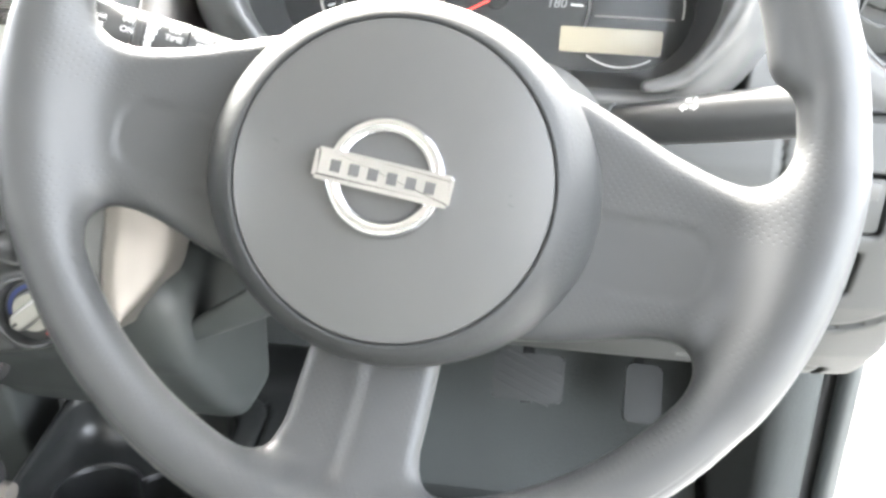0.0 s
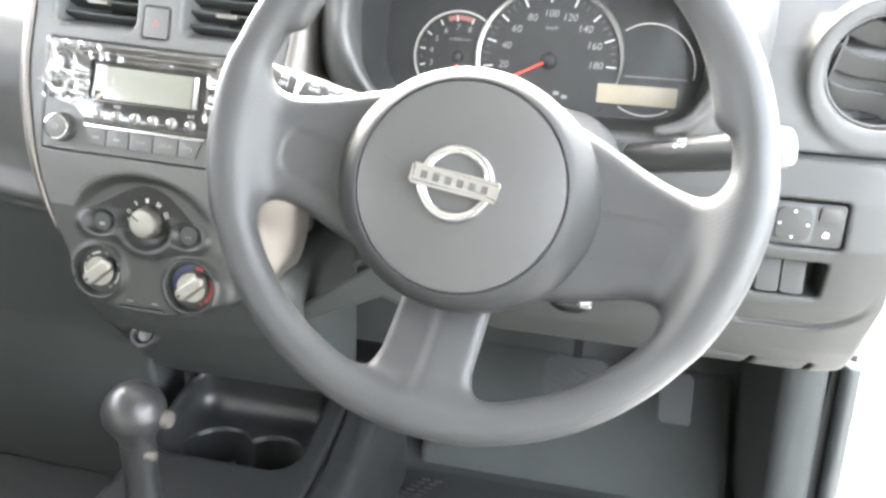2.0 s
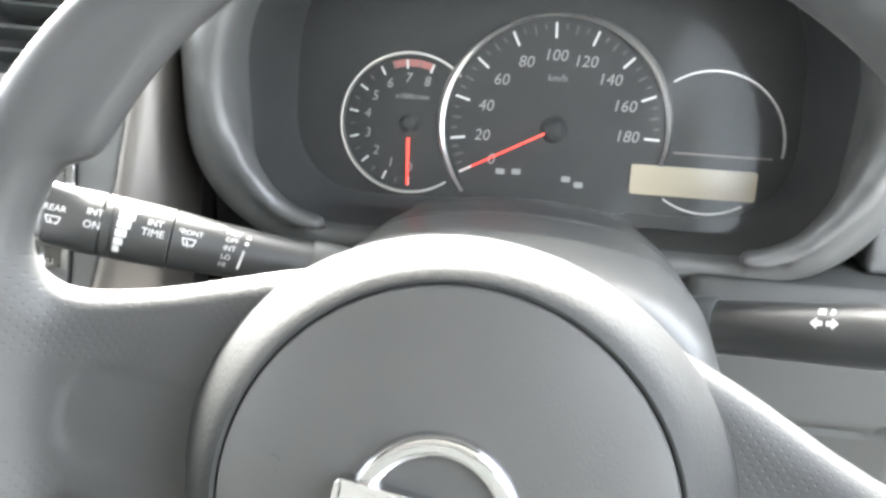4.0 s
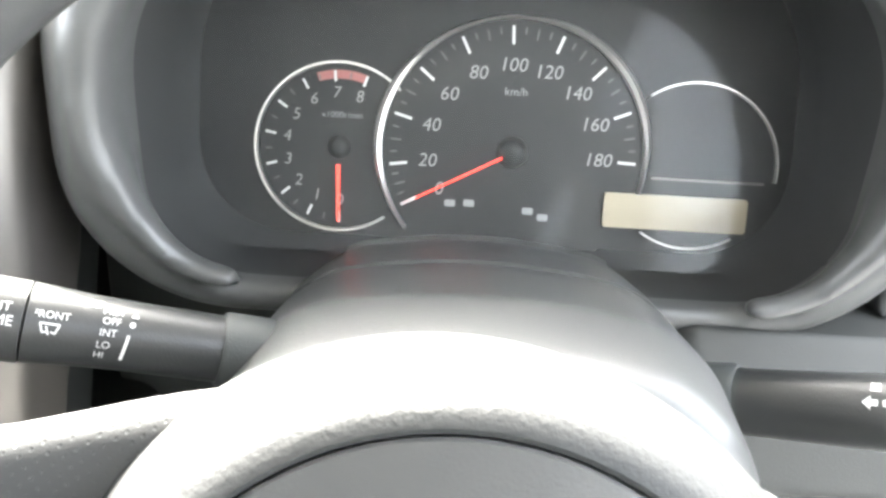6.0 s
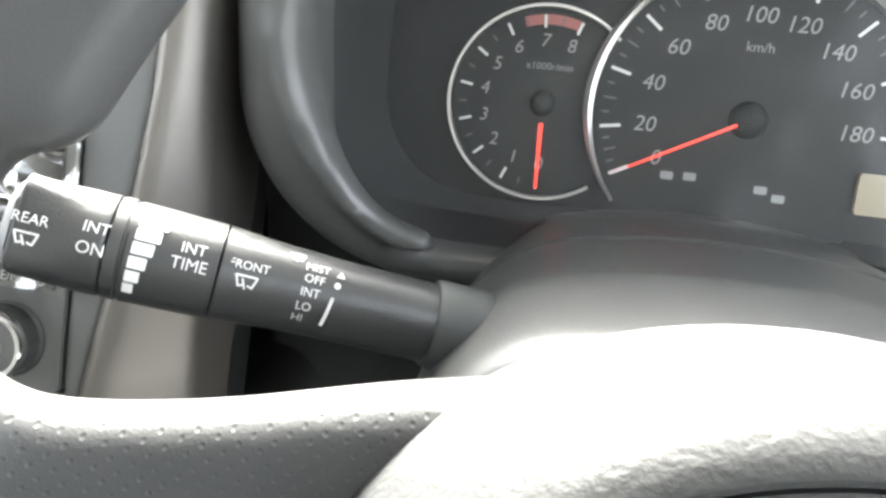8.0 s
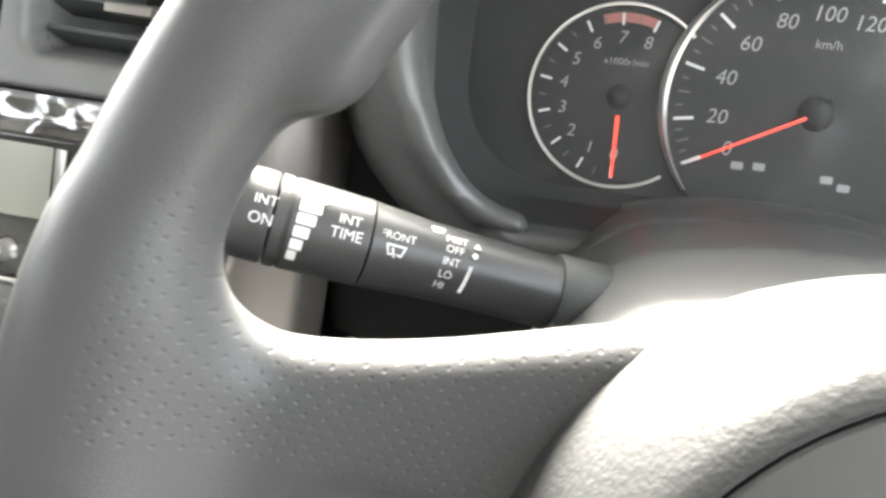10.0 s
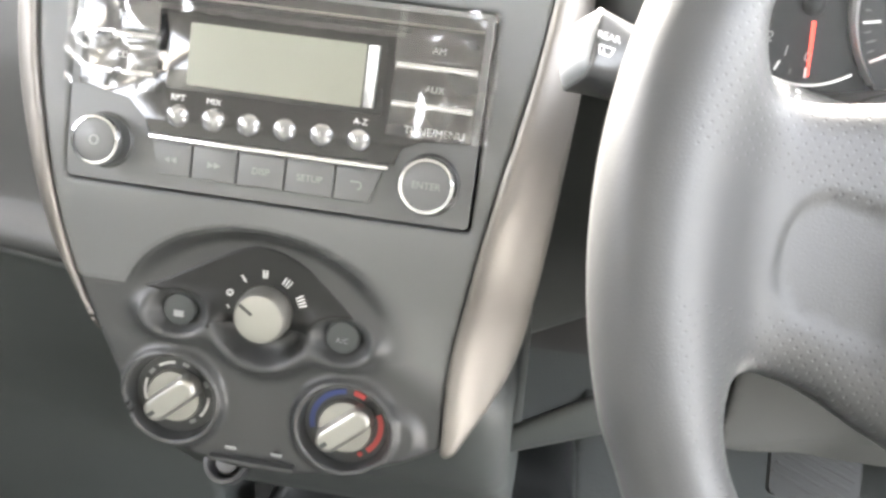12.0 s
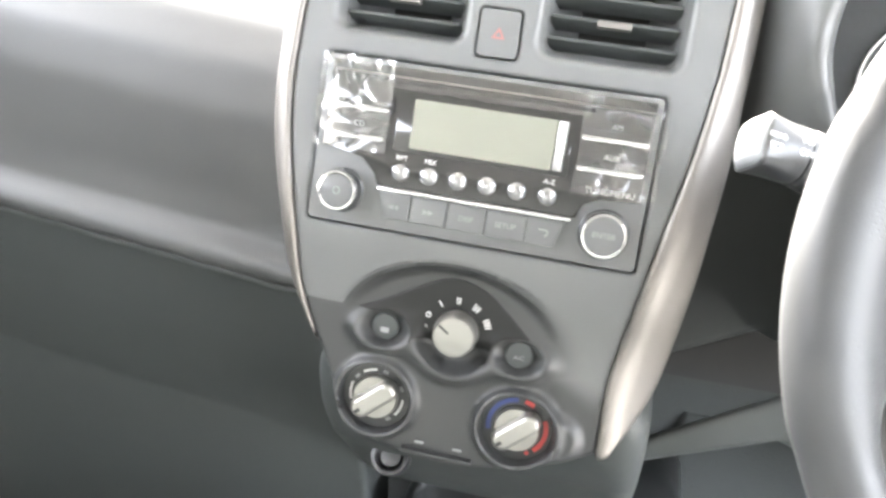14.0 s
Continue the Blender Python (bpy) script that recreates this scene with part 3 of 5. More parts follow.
# ---- centre stack ----
SX, SU = Vector((0.9970, 0.0576, -0.0513)), Vector((0.0328, 0.2846, 0.9581))
SX.normalize()
STACK = frame3((-0.3282, 0.5101, 0.8885), SX, SX.cross(SU))
HVAC = frame3((-0.3320, 0.5121, 0.8260), (0.9971, 0.0563, -0.0503), (0.0634, -0.9862, 0.1530))
V_KEYS = [-0.165, -0.14, -0.12, -0.104, -0.0766, -0.0565, -0.0427, -0.0094, 0.0206, 0.05, 0.08, 0.125, 0.19, 0.21]
S_LEFT = [-0.050, -0.066, -0.0755, -0.081, -0.0947, -0.1035, -0.1072, -0.1098, -0.1156, -0.1211, -0.1238, -0.1225, -0.117, -0.115]
S_RIGHT = [0.090, 0.099, 0.1010, 0.0990, 0.0985, 0.1005, 0.1028, 0.1070, 0.1118, 0.1175, 0.1225, 0.1275, 0.129, 0.128]
FAN, MODE, TEMP, DEF, AC = (0.0, 0.0), (-0.0480, -0.0563), (0.0482, -0.0583), (-0.0473, -0.0062), (0.0422, -0.0081)


def stack_w(v):
    """How far the face lies in front of the radio's plane."""
    return curve(v, [-0.16, -0.109, -0.06, -0.0446, -0.03, -0.015, 0.0, 0.02, 0.21], [-0.0332, -0.0264, -0.0199, -0.0160, -0.0095, -0.0042, -0.0005, 0.0, 0.0], 0.008)


def arch_form(s, v):
    """Signed distance to the arched scoop over the fan knob."""
    return np.hypot((s + 0.004) / 1.33, v + 0.012) - 0.0575


def button_dish(s, v):
    return smin(np.hypot((s - DEF[0]) * 0.7, v - DEF[1] + 0.001) - 0.0118, np.hypot((s - AC[0]) * 0.7, v - AC[1] + 0.001) - 0.0118, 0.004)


def dish_form(s, v):
    return smin(np.hypot(s - FAN[0], v - FAN[1] + 0.002) - 0.0285, button_dish(s, v), 0.012)


def climate_relief(s, v):
    """Scoop, dishes and knob bezels of the lower face, in the climate panel's own coordinates."""
    dish = dish_form(s, v)
    low = step01(-v, -0.010, 0.012)
    bowl = step01(-np.hypot(s - FAN[0], v - FAN[1] + 0.002), -0.0305, -0.0165) * step01(FAN[1] - v, 0.002, 0.013)
    h = 0.0070 * np.exp(-(dish / 0.0055) ** 2) * low - 0.0065 * np.maximum(bowl, step01(-button_dish(s, v), -0.002, 0.005))
    for c in (MODE, TEMP):
        r = np.hypot(s - c[0], v - c[1])
        h = h + 0.0070 * np.exp(-((r - 0.0262) / 0.0030) ** 2) - 0.0065 * step01(-r, -0.0252, -0.0226)
    wing = np.hypot((s - 0.0725) * 0.75, (v + 0.0600) * 0.8) - 0.0135
    h = h + 0.005 * step01(-wing, -0.003, 0.004) * step01(np.hypot(s - TEMP[0], v - TEMP[1]), 0.0245, 0.029)
    return h


def fascia_top(s, v):
    sh, vh = s + 0.0005, (v + 0.0594) / 0.992
    a = arch_form(sh, vh)
    plane = -0.0198 + 0.1325 * (v + 0.0594)
    face = stack_w(v)
    scoop = step01(-a, 0.0, 0.009) * step01(v, -0.075, -0.045)
    top = face + (plane - 0.0015 - face) * scoop + climate_relief(sh, vh)
    # hairline joint along the arch and to the edge beside it
    joint = np.exp(-(a / 0.0007) ** 2) * step01(vh, 0.004, 0.012) * step01(-sh, -0.062, -0.035)
    side = np.exp(-((vh - 0.0052) / 0.0007) ** 2) * step01(-sh, 0.074, 0.078)
    return top - 0.0022 * np.maximum(joint, side)


def fascia(s, v, w):
    d = (w - fascia_top(s, v)) * 0.75
    side = np.maximum(curve(v, V_KEYS, S_LEFT, 0.012) - s, s - curve(v, V_KEYS, S_RIGHT, 0.012))
    d = smax(d, side, 0.0015)
    d = smax(d, v - 0.205, 0.01)
    d = smax(d, -0.1545 - v + 3.0 * s ** 2, 0.006)
    d = np.maximum(d, -0.062 - w)
    d = smax(d, -np.maximum(rect2(s, v, -0.0012, 0.0515, 0.1028, 0.0522, 0.003), -0.02 - w), 0.0015)
    for c, h in ((-0.062, 0.0385), (0.0643, 0.0405)):
        o = rect2(s, v, c, 0.153, h, 0.034, 0.008) - 0.35 * (w + 0.006)
        d = smax(d, -np.maximum(o, -0.07 - w), 0.003)
    return smax(d, -np.maximum(rect2(s, v, -0.0014, 0.1268, 0.0131, 0.0148, 0.003), -0.01 - w), 0.0015)


stack = thing("centre_stack", STACK, "grey centre console fascia with silver side trims", "console")
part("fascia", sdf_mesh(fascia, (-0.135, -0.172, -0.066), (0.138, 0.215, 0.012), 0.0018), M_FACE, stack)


def trim_shape(sign):
    def f(s, v, w):
        e = curve(v, V_KEYS, S_RIGHT if sign > 0 else [-p for p in S_LEFT], 0.012)
        q = sign * s - e
        wide = curve(v, [-0.140, -0.126, -0.111, -0.09, -0.071, -0.03, 0.0114, 0.0393, 0.0756, 0.12, 0.21], [0.002, 0.007, 0.016, 0.031, 0.0375, 0.036, 0.0325, 0.0286, 0.024, 0.018, 0.017] if sign > 0 else [0.001, 0.001, 0.001, 0.002, 0.003, 0.009, 0.0115, 0.0135, 0.0135, 0.013, 0.013], 0.012)
        top = stack_w(v) + 0.003 - curve(q, [-0.01, 0, 0.006, 0.013, 0.03, 0.05], [0, 0, 0.0005, 0.0045, 0.026, 0.060], 0.004)
        d = smax((w - top) * 0.8, -q + 0.0002, 0.0015)
        d = smax(d, q - wide, 0.004)
        d = smax(d, stack_w(v) - 0.075 - w, 0.004)
        return smax(smax(d, v - 0.205, 0.006), (-0.128 if sign > 0 else -0.095) - v, 0.006)
    return f


part("side_trim", sdf_mesh(trim_shape(1), (0.07, -0.15, -0.135), (0.175, 0.22, 0.01), 0.0026), M_SILVER, stack, "satin champagne silver side trim")
part("side_trim", sdf_mesh(trim_shape(-1), (-0.16, -0.14, -0.11), (-0.05, 0.22, 0.01), 0.0026), M_SILVER, stack, "satin silver side trim")
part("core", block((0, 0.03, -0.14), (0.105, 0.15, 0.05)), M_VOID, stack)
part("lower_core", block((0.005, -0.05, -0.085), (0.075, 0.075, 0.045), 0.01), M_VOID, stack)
part("side_wall", sdf_mesh(lambda s, v, w: box3(s, v, w, (0.116, 0.065, -0.10), (0.010, 0.125, 0.06), 0.01), (0.1, -0.09, -0.18), (0.14, 0.2, -0.03), 0.005), M_LOWER, stack)
for c, h in ((-0.062, 0.0385), (0.0643, 0.0405)):
    vent = thing("centre_air_vent", STACK @ Matrix.Translation((c, 0.153, 0)), "rectangular air vent with black slats in the centre stack", "air vent", "centre air vents")
    part("housing", sdf_mesh(lambda x, y, z: np.maximum(np.maximum(rect2(x, y, 0, 0, h + 0.001, 0.035, 0.006), -rect2(x, y, 0, 0, h - 0.002, 0.032, 0.006)), abs(z + 0.035) - 0.025), (-0.045, -0.04, -0.065), (0.045, 0.04, -0.005), 0.0025), M_BLACK, vent)
    part("back", block((0, 0, -0.062), (h, 0.034, 0.002)), M_VOID, vent)
    for k in range(5):
        y = -0.0255 + 0.0128 * k
        part("slat", block((0, 0, 0), (h - 0.003, 0.0011, 0.008), 0.0006, Matrix.Translation((0, y, -0.016)) @ Matrix.Rotation(radians(-20), 4, "X")), M_LOWER, vent)
    part("tab", block((0, -0.0127, -0.005), (0.010, 0.002, 0.004), 0.001), M_SILVER, vent, "small silver tab")
hazard = thing("hazard_button", STACK @ Matrix.Translation((-0.0014, 0.1268, 0)), "grey hazard light button with a faded red triangle", "button")
part("cap", slab(rounded(0, 0, 0.0120, 0.0137, 0.002), -0.008, 0.001, 0.0012), M_FASCIA, hazard)
tri = [(0.0045 * math.cos(radians(a)), 0.0045 * math.sin(radians(a)) - 0.001) for a in (90, 210, 330)]
bm = bmesh.new()
outer = [bm.verts.new((x, y, 0.0013)) for x, y in tri]
inner = [bm.verts.new((x * 0.55, (y + 0.001) * 0.55 - 0.001, 0.0013)) for x, y in tri]
for i in range(3):
    j = (i + 1) % 3
    bm.faces.new((outer[i], outer[j], inner[j], inner[i]))
part("triangle", done(bm), M_FADED, hazard, "red warning triangle")

# ---- radio ----
radio = thing("car_radio", STACK, "dark grey car radio with peeling clear protective film", "radio")
R_W = 0.0015
part("body", slab(rounded(-0.0012, 0.0515, 0.1014, 0.0507, 0.0025), -0.018, R_W, 0.001), M_FASCIA, radio)
front = [(-0.0985, 0.0995), (-0.0985, 0.047), (-0.072, 0.043), (-0.063, 0.034), (-0.061, 0.027), (0.061, 0.027), (0.064, 0.036), (0.073, 0.0405), (0.0965, 0.0415), (0.0965, 0.0995)]
part("gloss_front", slab(front, 0.0, R_W + 0.0012, 0.0006), M_GLOSS, radio, "gloss black front panel")
part("disc_slot", block((0, 0.0905, R_W + 0.001), (0.062, 0.0012, 0.0006)), M_VOID, radio)
part("slot_lip", block((0, 0.0935, R_W + 0.0016), (0.096, 0.0006, 0.0008), 0.0002), M_SILVER, radio)
part("display_frame", slab(rounded(-0.001, 0.067, 0.0535, 0.0175, 0.002), 0.0, R_W + 0.002, 0.0008), M_GLOSS, radio)
part("display", slab(rounded(-0.001, 0.067, 0.0430, 0.0148, 0.001), 0.0, R_W + 0.0024), M_LCD, radio, "unlit grey green display")
part("display_edge", block((0, 0, 0), (0.0031, 0.0145, 0.0008), 0.0002, Matrix.Translation((0.0456, 0.067, R_W + 0.0026)) @ Matrix.Rotation(radians(-28), 4, "Y")), M_KNOB, radio, "bevelled bright edge of the display")
for i, c in enumerate((-0.0476, -0.0297, -0.0117, 0.0062, 0.0244, 0.0428)):
    b = part("preset_button", moved(lathe([(0, 0.0038), (0.0015, 0.0037), (0.0030, 0.0032), (0.0044, 0.0024), (0.0054, 0.0012), (0.0058, 0.0)], 32), Matrix.Translation((c, 0.0369, R_W + 0.001))), M_DOME, radio, "small chromed preset button")
    part("numeral", letters(str(i + 1), 0.004, c, 0.0369, R_W + 0.0047), M_DIGIT, b)
for text, c in (("RPT", -0.0476), ("MIX", -0.0297), ("A-Z", 0.0428)):
    part("lettering", letters(text, 0.0042, c, 0.0455, R_W + 0.0013), M_WHITE, radio)
part("chrome_strip", block((-0.0005, 0.0255, R_W + 0.0015), (0.0595, 0.0011, 0.002), 0.0006), M_CHROME, radio)
keys = [(-0.0585, -0.0385), (-0.0375, -0.0155), (-0.0145, 0.0085), (0.0095, 0.0330), (0.0340, 0.0560)]
for i, (a, b) in enumerate(keys):
    low = 0.0075
    out = [(a + (0.004 if i == 0 else 0), low), (b - (0.005 if i == 4 else 0), low), (b, 0.0235), (a, 0.0235)]
    key = part("key", slab(out, 0.0, R_W + 0.002, 0.0008), M_FASCIA, radio)
    c = (a + b) / 2
    if i in (2, 3):
        part("lettering", letters(("DISP", "SETUP")[i - 2], 0.0046, c, 0.0152, R_W + 0.0021), M_DIGIT, key)
    else:
        if i < 2:
            sg = -1 if i == 0 else 1
            for k in (-1, 1):
                part("symbol", slab([(c + sg * (k * 0.0016 + 0.0016), 0.0152), (c + sg * (k * 0.0016 - 0.0016), 0.0168), (c + sg * (k * 0.0016 - 0.0016), 0.0136)][::sg], R_W + 0.002, R_W + 0.0024), M_DIGIT, key)
        else:
            part("symbol", arc(c, 0.0152, 0.0014, 0.0022, -90, 90, R_W + 0.002, R_W + 0.0024, 12), M_DIGIT, key)
            part("symbol", block((c - 0.0018, 0.0169, R_W + 0.0022), (0.002, 0.0004, 0.0002)), M_DIGIT, key)
for x0, x1, v, text in ((-0.094, -0.060, 0.0725, "FM"), (-0.094, -0.060, 0.0545, "CD"), (0.057, 0.0955, 0.0745, "AM"), (0.057, 0.0955, 0.0565, "AUX")):
    key = part("key", slab(rounded((x0 + x1) / 2, v + 0.007, (x1 - x0) / 2, 0.0078, 0.001), 0.0, R_W + 0.002, 0.0005), M_GLOSS, radio)
    part("chrome_bar", block(((x0 + x1) / 2, v, R_W + 0.0025), ((x1 - x0) / 2, 0.0014, 0.0016), 0.0006), M_CHROME, key)
    part("lettering", letters(text, 0.0046, (x0 + x1) / 2, v + 0.008, R_W + 0.0021), M_WHITE, key)
part("lettering", letters("TUNE/MENU", 0.0052, 0.0785, 0.0445, R_W + 0.0013), M_WHITE, radio)
for c, cv, f, text in ((-0.0823, 0.0205, 0.84, ""), (0.0791, 0.0200, 0.92, "ENTER")):
    knob = part("dial_knob", moved(lathe([(0.0165, 0.0), (0.0165, 0.002), (0.0150, 0.003), (0.0146, 0.014), (0.0138, 0.0155)], 48), Matrix.Translation((c, cv, R_W - 0.001)) @ Matrix.Diagonal((f, f, 0.85, 1))), M_BLACK, radio)
    part("chrome_ring", moved(lathe([(0.0146, 0.0115), (0.0149, 0.0145), (0.0140, 0.0165), (0.0124, 0.0168), (0.0122, 0.0150)], 48), Matrix.Translation((c, cv, R_W - 0.001)) @ Matrix.Diagonal((f, f, 0.85, 1))), M_CHROME, knob)
    part("cap", moved(lathe([(0.0123, 0.0155), (0.0110, 0.0162), (0.0, 0.0168)], 40), Matrix.Translation((c, cv, R_W - 0.001)) @ Matrix.Diagonal((f, f, 0.85, 1))), M_FASCIA, knob)
    if text:
        part("lettering", letters(text, 0.0046, c, cv, R_W + 0.0134), M_DIGIT, knob)
    else:
        part("symbol", arc(c, cv, 0.0018, 0.0024, 0, 360, R_W + 0.0126, R_W + 0.0136, 20), M_GREY, knob)

def film_sheet(x0, x1, y0, y1, nx, ny, lift, seed):
    """A creased thin sheet lying over the radio front."""
    bm = bmesh.new()
    rows = []
    for i in range(nx + 1):
        col = []
        for k in range(ny + 1):
            x, y = x0 + (x1 - x0) * i / nx, y0 + (y1 - y0) * k / ny
            n1 = noise.noise((x * 32 + seed, y * 40, seed))
            n2 = abs(noise.noise((x * 60, y * 45 + seed, 2.0)))
            x += 0.002 * n1
            col.append(bm.verts.new((x, y + 0.0015 * n2, 0.0052 + lift * (0.6 * max(n1, -0.4) + 0.9 * n2))))
        rows.append(col)
    for i in range(nx):
        for k in range(ny):
            bm.faces.new((rows[i][k], rows[i + 1][k], rows[i + 1][k + 1], rows[i][k + 1]))
    return done(bm, True)


film = thing("protective_film", STACK, "creased clear protective film peeling off the radio front", "plastic film")
for nm, box, n, lift, seed in (("film_sheet", (-0.060, 0.060, 0.0860, 0.1010), (60, 8), 0.0012, 1.0), ("wrinkled_flap", (-0.1045, -0.058, 0.046, 0.1020), (26, 30), 0.0060, 4.0), ("wrinkled_flap", (0.056, 0.1045, 0.041, 0.1020), (26, 30), 0.0030, 9.0)):
    p = part(nm, film_sheet(*box, *n, lift, seed), M_FLAP if seed == 4.0 else M_FILM, film)
    p.visible_shadow = False

# ---- climate controls ----
climate = thing("climate_control", HVAC, "climate controls with three silver knobs and two round buttons", "control panel")


def inlay(s, v, w):
    """Dark skin in the scoop round the fan knob."""
    sh, vh = s + 0.0005, (v + 0.0594) / 0.992
    bell = curve(sh, [-0.075, -0.056, -0.032, -0.012, 0.0, 0.019, 0.042, 0.060], [0.002, 0.010, 0.024, 0.0350, 0.0365, 0.0295, 0.009, -0.008], 0.006)
    wing = np.interp(sh, [-0.08, -0.05, -0.03, 0.03, 0.04, 0.08], [0.006, 0.003, -0.012, -0.012, -0.004, -0.012])
    bowl = np.maximum(np.hypot(sh - FAN[0], vh - FAN[1] + 0.002) - 0.0285, vh - FAN[1] + 0.010)
    keep = np.maximum(np.maximum(np.maximum(vh - bell, sh - 0.057), wing - vh), 0.0006 - np.minimum(bowl, button_dish(sh, vh)))
    return smax(smax((w - fascia_top(s, v) - 0.0007) * 0.75, (fascia_top(s, v) - 0.0025 - w) * 0.75, 0.0004), keep, 0.0008)


part("dial_surround", moved(sdf_mesh(inlay, (-0.085, -0.085, -0.036), (0.08, -0.01, -0.004), 0.0014), HVAC.inverted() @ STACK), M_INLAY, climate, "black inlay round the fan knob")
for c in (MODE, TEMP):
    part("dial_face", slab(disc(c[0], c[1], 0.0238, seg=48), -0.0085, -0.0036), M_BLACK, climate)
# black disc paints a shadow ring close round the fan knob
part("dial_face", slab(disc(0, 0, 0.0176, seg=48), -0.0105, -0.0050), M_INLAY, climate)
knob = part("fan_knob", lathe([(0.0150, -0.009), (0.0146, 0.004), (0.0136, 0.0095), (0.0126, 0.0112), (0.009, 0.0118), (0, 0.0120)], 56), M_KNOB, climate, "satin silver fan knob")
part("pointer", block((0, 0, 0), (0.0042, 0.0007, 0.0004), 0, Matrix.Translation((-0.0068, 0.0046, 0.0120)) @ Matrix.Rotation(radians(146), 4, "Z")), M_BLACK, knob)
for i, a in enumerate((180, 157, 126, 93, 59, 25)):
    x, y = 0.0212 * math.cos(radians(a)), 0.0212 * math.sin(radians(a))
    n = (0, 0, 1, 2, 3, 4)[i]
    if n == 0:
        part("symbol", arc(x, y, 0.0011, 0.0018, 0, 360, -0.0030, 0.0004, 12), M_WHITE, climate)
    for k in range(n):
        q = a + (k - (n - 1) / 2) * 4.6
        part("mark", block((0, 0, 0), (0.0021, 0.0003, 0.0016), 0, Matrix.Translation((0.0210 * math.cos(radians(q)), 0.0210 * math.sin(radians(q)), -0.0012)) @ Matrix.Rotation(radians(q), 4, "Z")), M_WHITE, climate)
for c, sign in ((MODE, 0), (TEMP, 1)):
    knob = part("rotary_knob", moved(lathe([(0.0152, -0.004), (0.0152, 0.0002), (0.0144, 0.0014), (0.0, 0.0020)], 56), Matrix.Translation((c[0], c[1], 0))), M_KNOB, climate, "satin silver rotary knob")
    grip = sdf_mesh(lambda x, y, z: smax(smax(np.hypot(np.maximum(abs(x) - 0.0105, 0), y) - 0.0076 + 0.14 * z + 6.0 * z * abs(y), z - 0.0078, 0.003), -z - 0.001, 0.001), (-0.022, -0.009, -0.003), (0.022, 0.009, 0.016), 0.0008)
    part("grip", moved(grip, Matrix.Translation((c[0], c[1], 0.0002)) @ Matrix.Rotation(radians(42), 4, "Z")), M_KNOB, knob)
    part("pointer", block((0, 0, 0), (0.0022, 0.0012, 0.0006), 0, Matrix.Translation((c[0] - 0.0096, c[1] - 0.0087, 0.0078)) @ Matrix.Rotation(radians(42), 4, "Z")), M_BLACK, knob)
    if sign:
        part("scale", arc(c[0], c[1], 0.0176, 0.0206, 95, 195, -0.0036, -0.0031), M_BLUEP, climate, "blue cold scale")
        for a0, a1 in ((62, 82), (-48, 25)):
            part("scale", arc(c[0], c[1], 0.0176, 0.0206, a0, a1, -0.0036, -0.0031, 24), M_REDP, climate, "red warm scale")
        part("scale_dot", slab(disc(c[0] + 0.0191 * math.cos(radians(-62)), c[1] + 0.0191 * math.sin(radians(-62)), 0.0015, seg=12), -0.0036, -0.0031), M_REDP, climate)
    else:
        for a0, a1 in ((95, 125), (160, 200), (-40, 0)):
            part("scale", arc(c[0], c[1], 0.0175, 0.0189, a0, a1, -0.0036, -0.0031, 16), M_WHITE, climate)
        for a in (75, 142, 212, 25, -58):
            part("symbol", block((0, 0, 0), (0.0018, 0.0011, 0.0003), 0, Matrix.Translation((c[0] + 0.0182 * math.cos(radians(a)), c[1] + 0.0182 * math.sin(radians(a)), -0.0033)) @ Matrix.Rotation(radians(a - 90), 4, "Z")), M_GREY, climate)
for c, text in ((DEF, ""), (AC, "A/C")):
    b = part("push_button", moved(lathe([(0.0094, -0.010), (0.0094, 0.0005), (0.0086, 0.0018), (0.0, 0.0020)], 32), Matrix.Translation((c[0], c[1], -0.003))), M_LOWER, climate)
    if text:
        part("lettering", letters(text, 0.0042, c[0], c[1] - 0.0015, -0.0008), M_GREY, b)
    else:
        part("symbol", slab(rounded(c[0], c[1] - 0.002, 0.0028, 0.0018, 0.0005), -0.0011, -0.0006), M_GREY, b)
part("slider", block((-0.002, -0.088, 0.002), (0.024, 0.0012, 0.003), 0.0008), M_BLACK, climate)
for x in (-0.014, 0.012):
    part("symbol", block((x, -0.081, 0.0022), (0.003, 0.0008, 0.0004)), M_GREY, climate)

# ---- instrument cluster ----
CL = axes((0.0286, 0.6512, 0.9879), (1, 0, 0), (0, math.sin(radians(13.3)), math.cos(radians(13.3))), (0, -math.cos(radians(13.3)), math.sin(radians(13.3))))
cluster = thing("instrument_cluster", CL, "hooded instrument cluster with three ringed dials", "instrument cluster")


def bezel(x, y, z):
    ring = np.where(z > 1.0225, rect2(x, z, 0.0190, 1.0225, 0.155, 0.0755, 0.072), rect2(x, z, 0.0190, 1.0225, 0.155, 0.0755, 0.043))
    ring = ring - 0.013 * step01(z, 0.965, 1.02)
    lip = 0.545 + 0.10 * np.maximum(0.98 - z, 0) + 0.15 * (np.sqrt((z - 1.05) ** 2 + 0.0006) + z - 1.05)
    d = np.hypot(ring, (y - lip - 0.016) * 0.6) - 0.0055 - 0.0033 * step01(z, 0.95, 1.0)
    return smax(d, -rect2(x, z, 0.0190, 0.94, 0.110, 0.03, 0.004), 0.003)


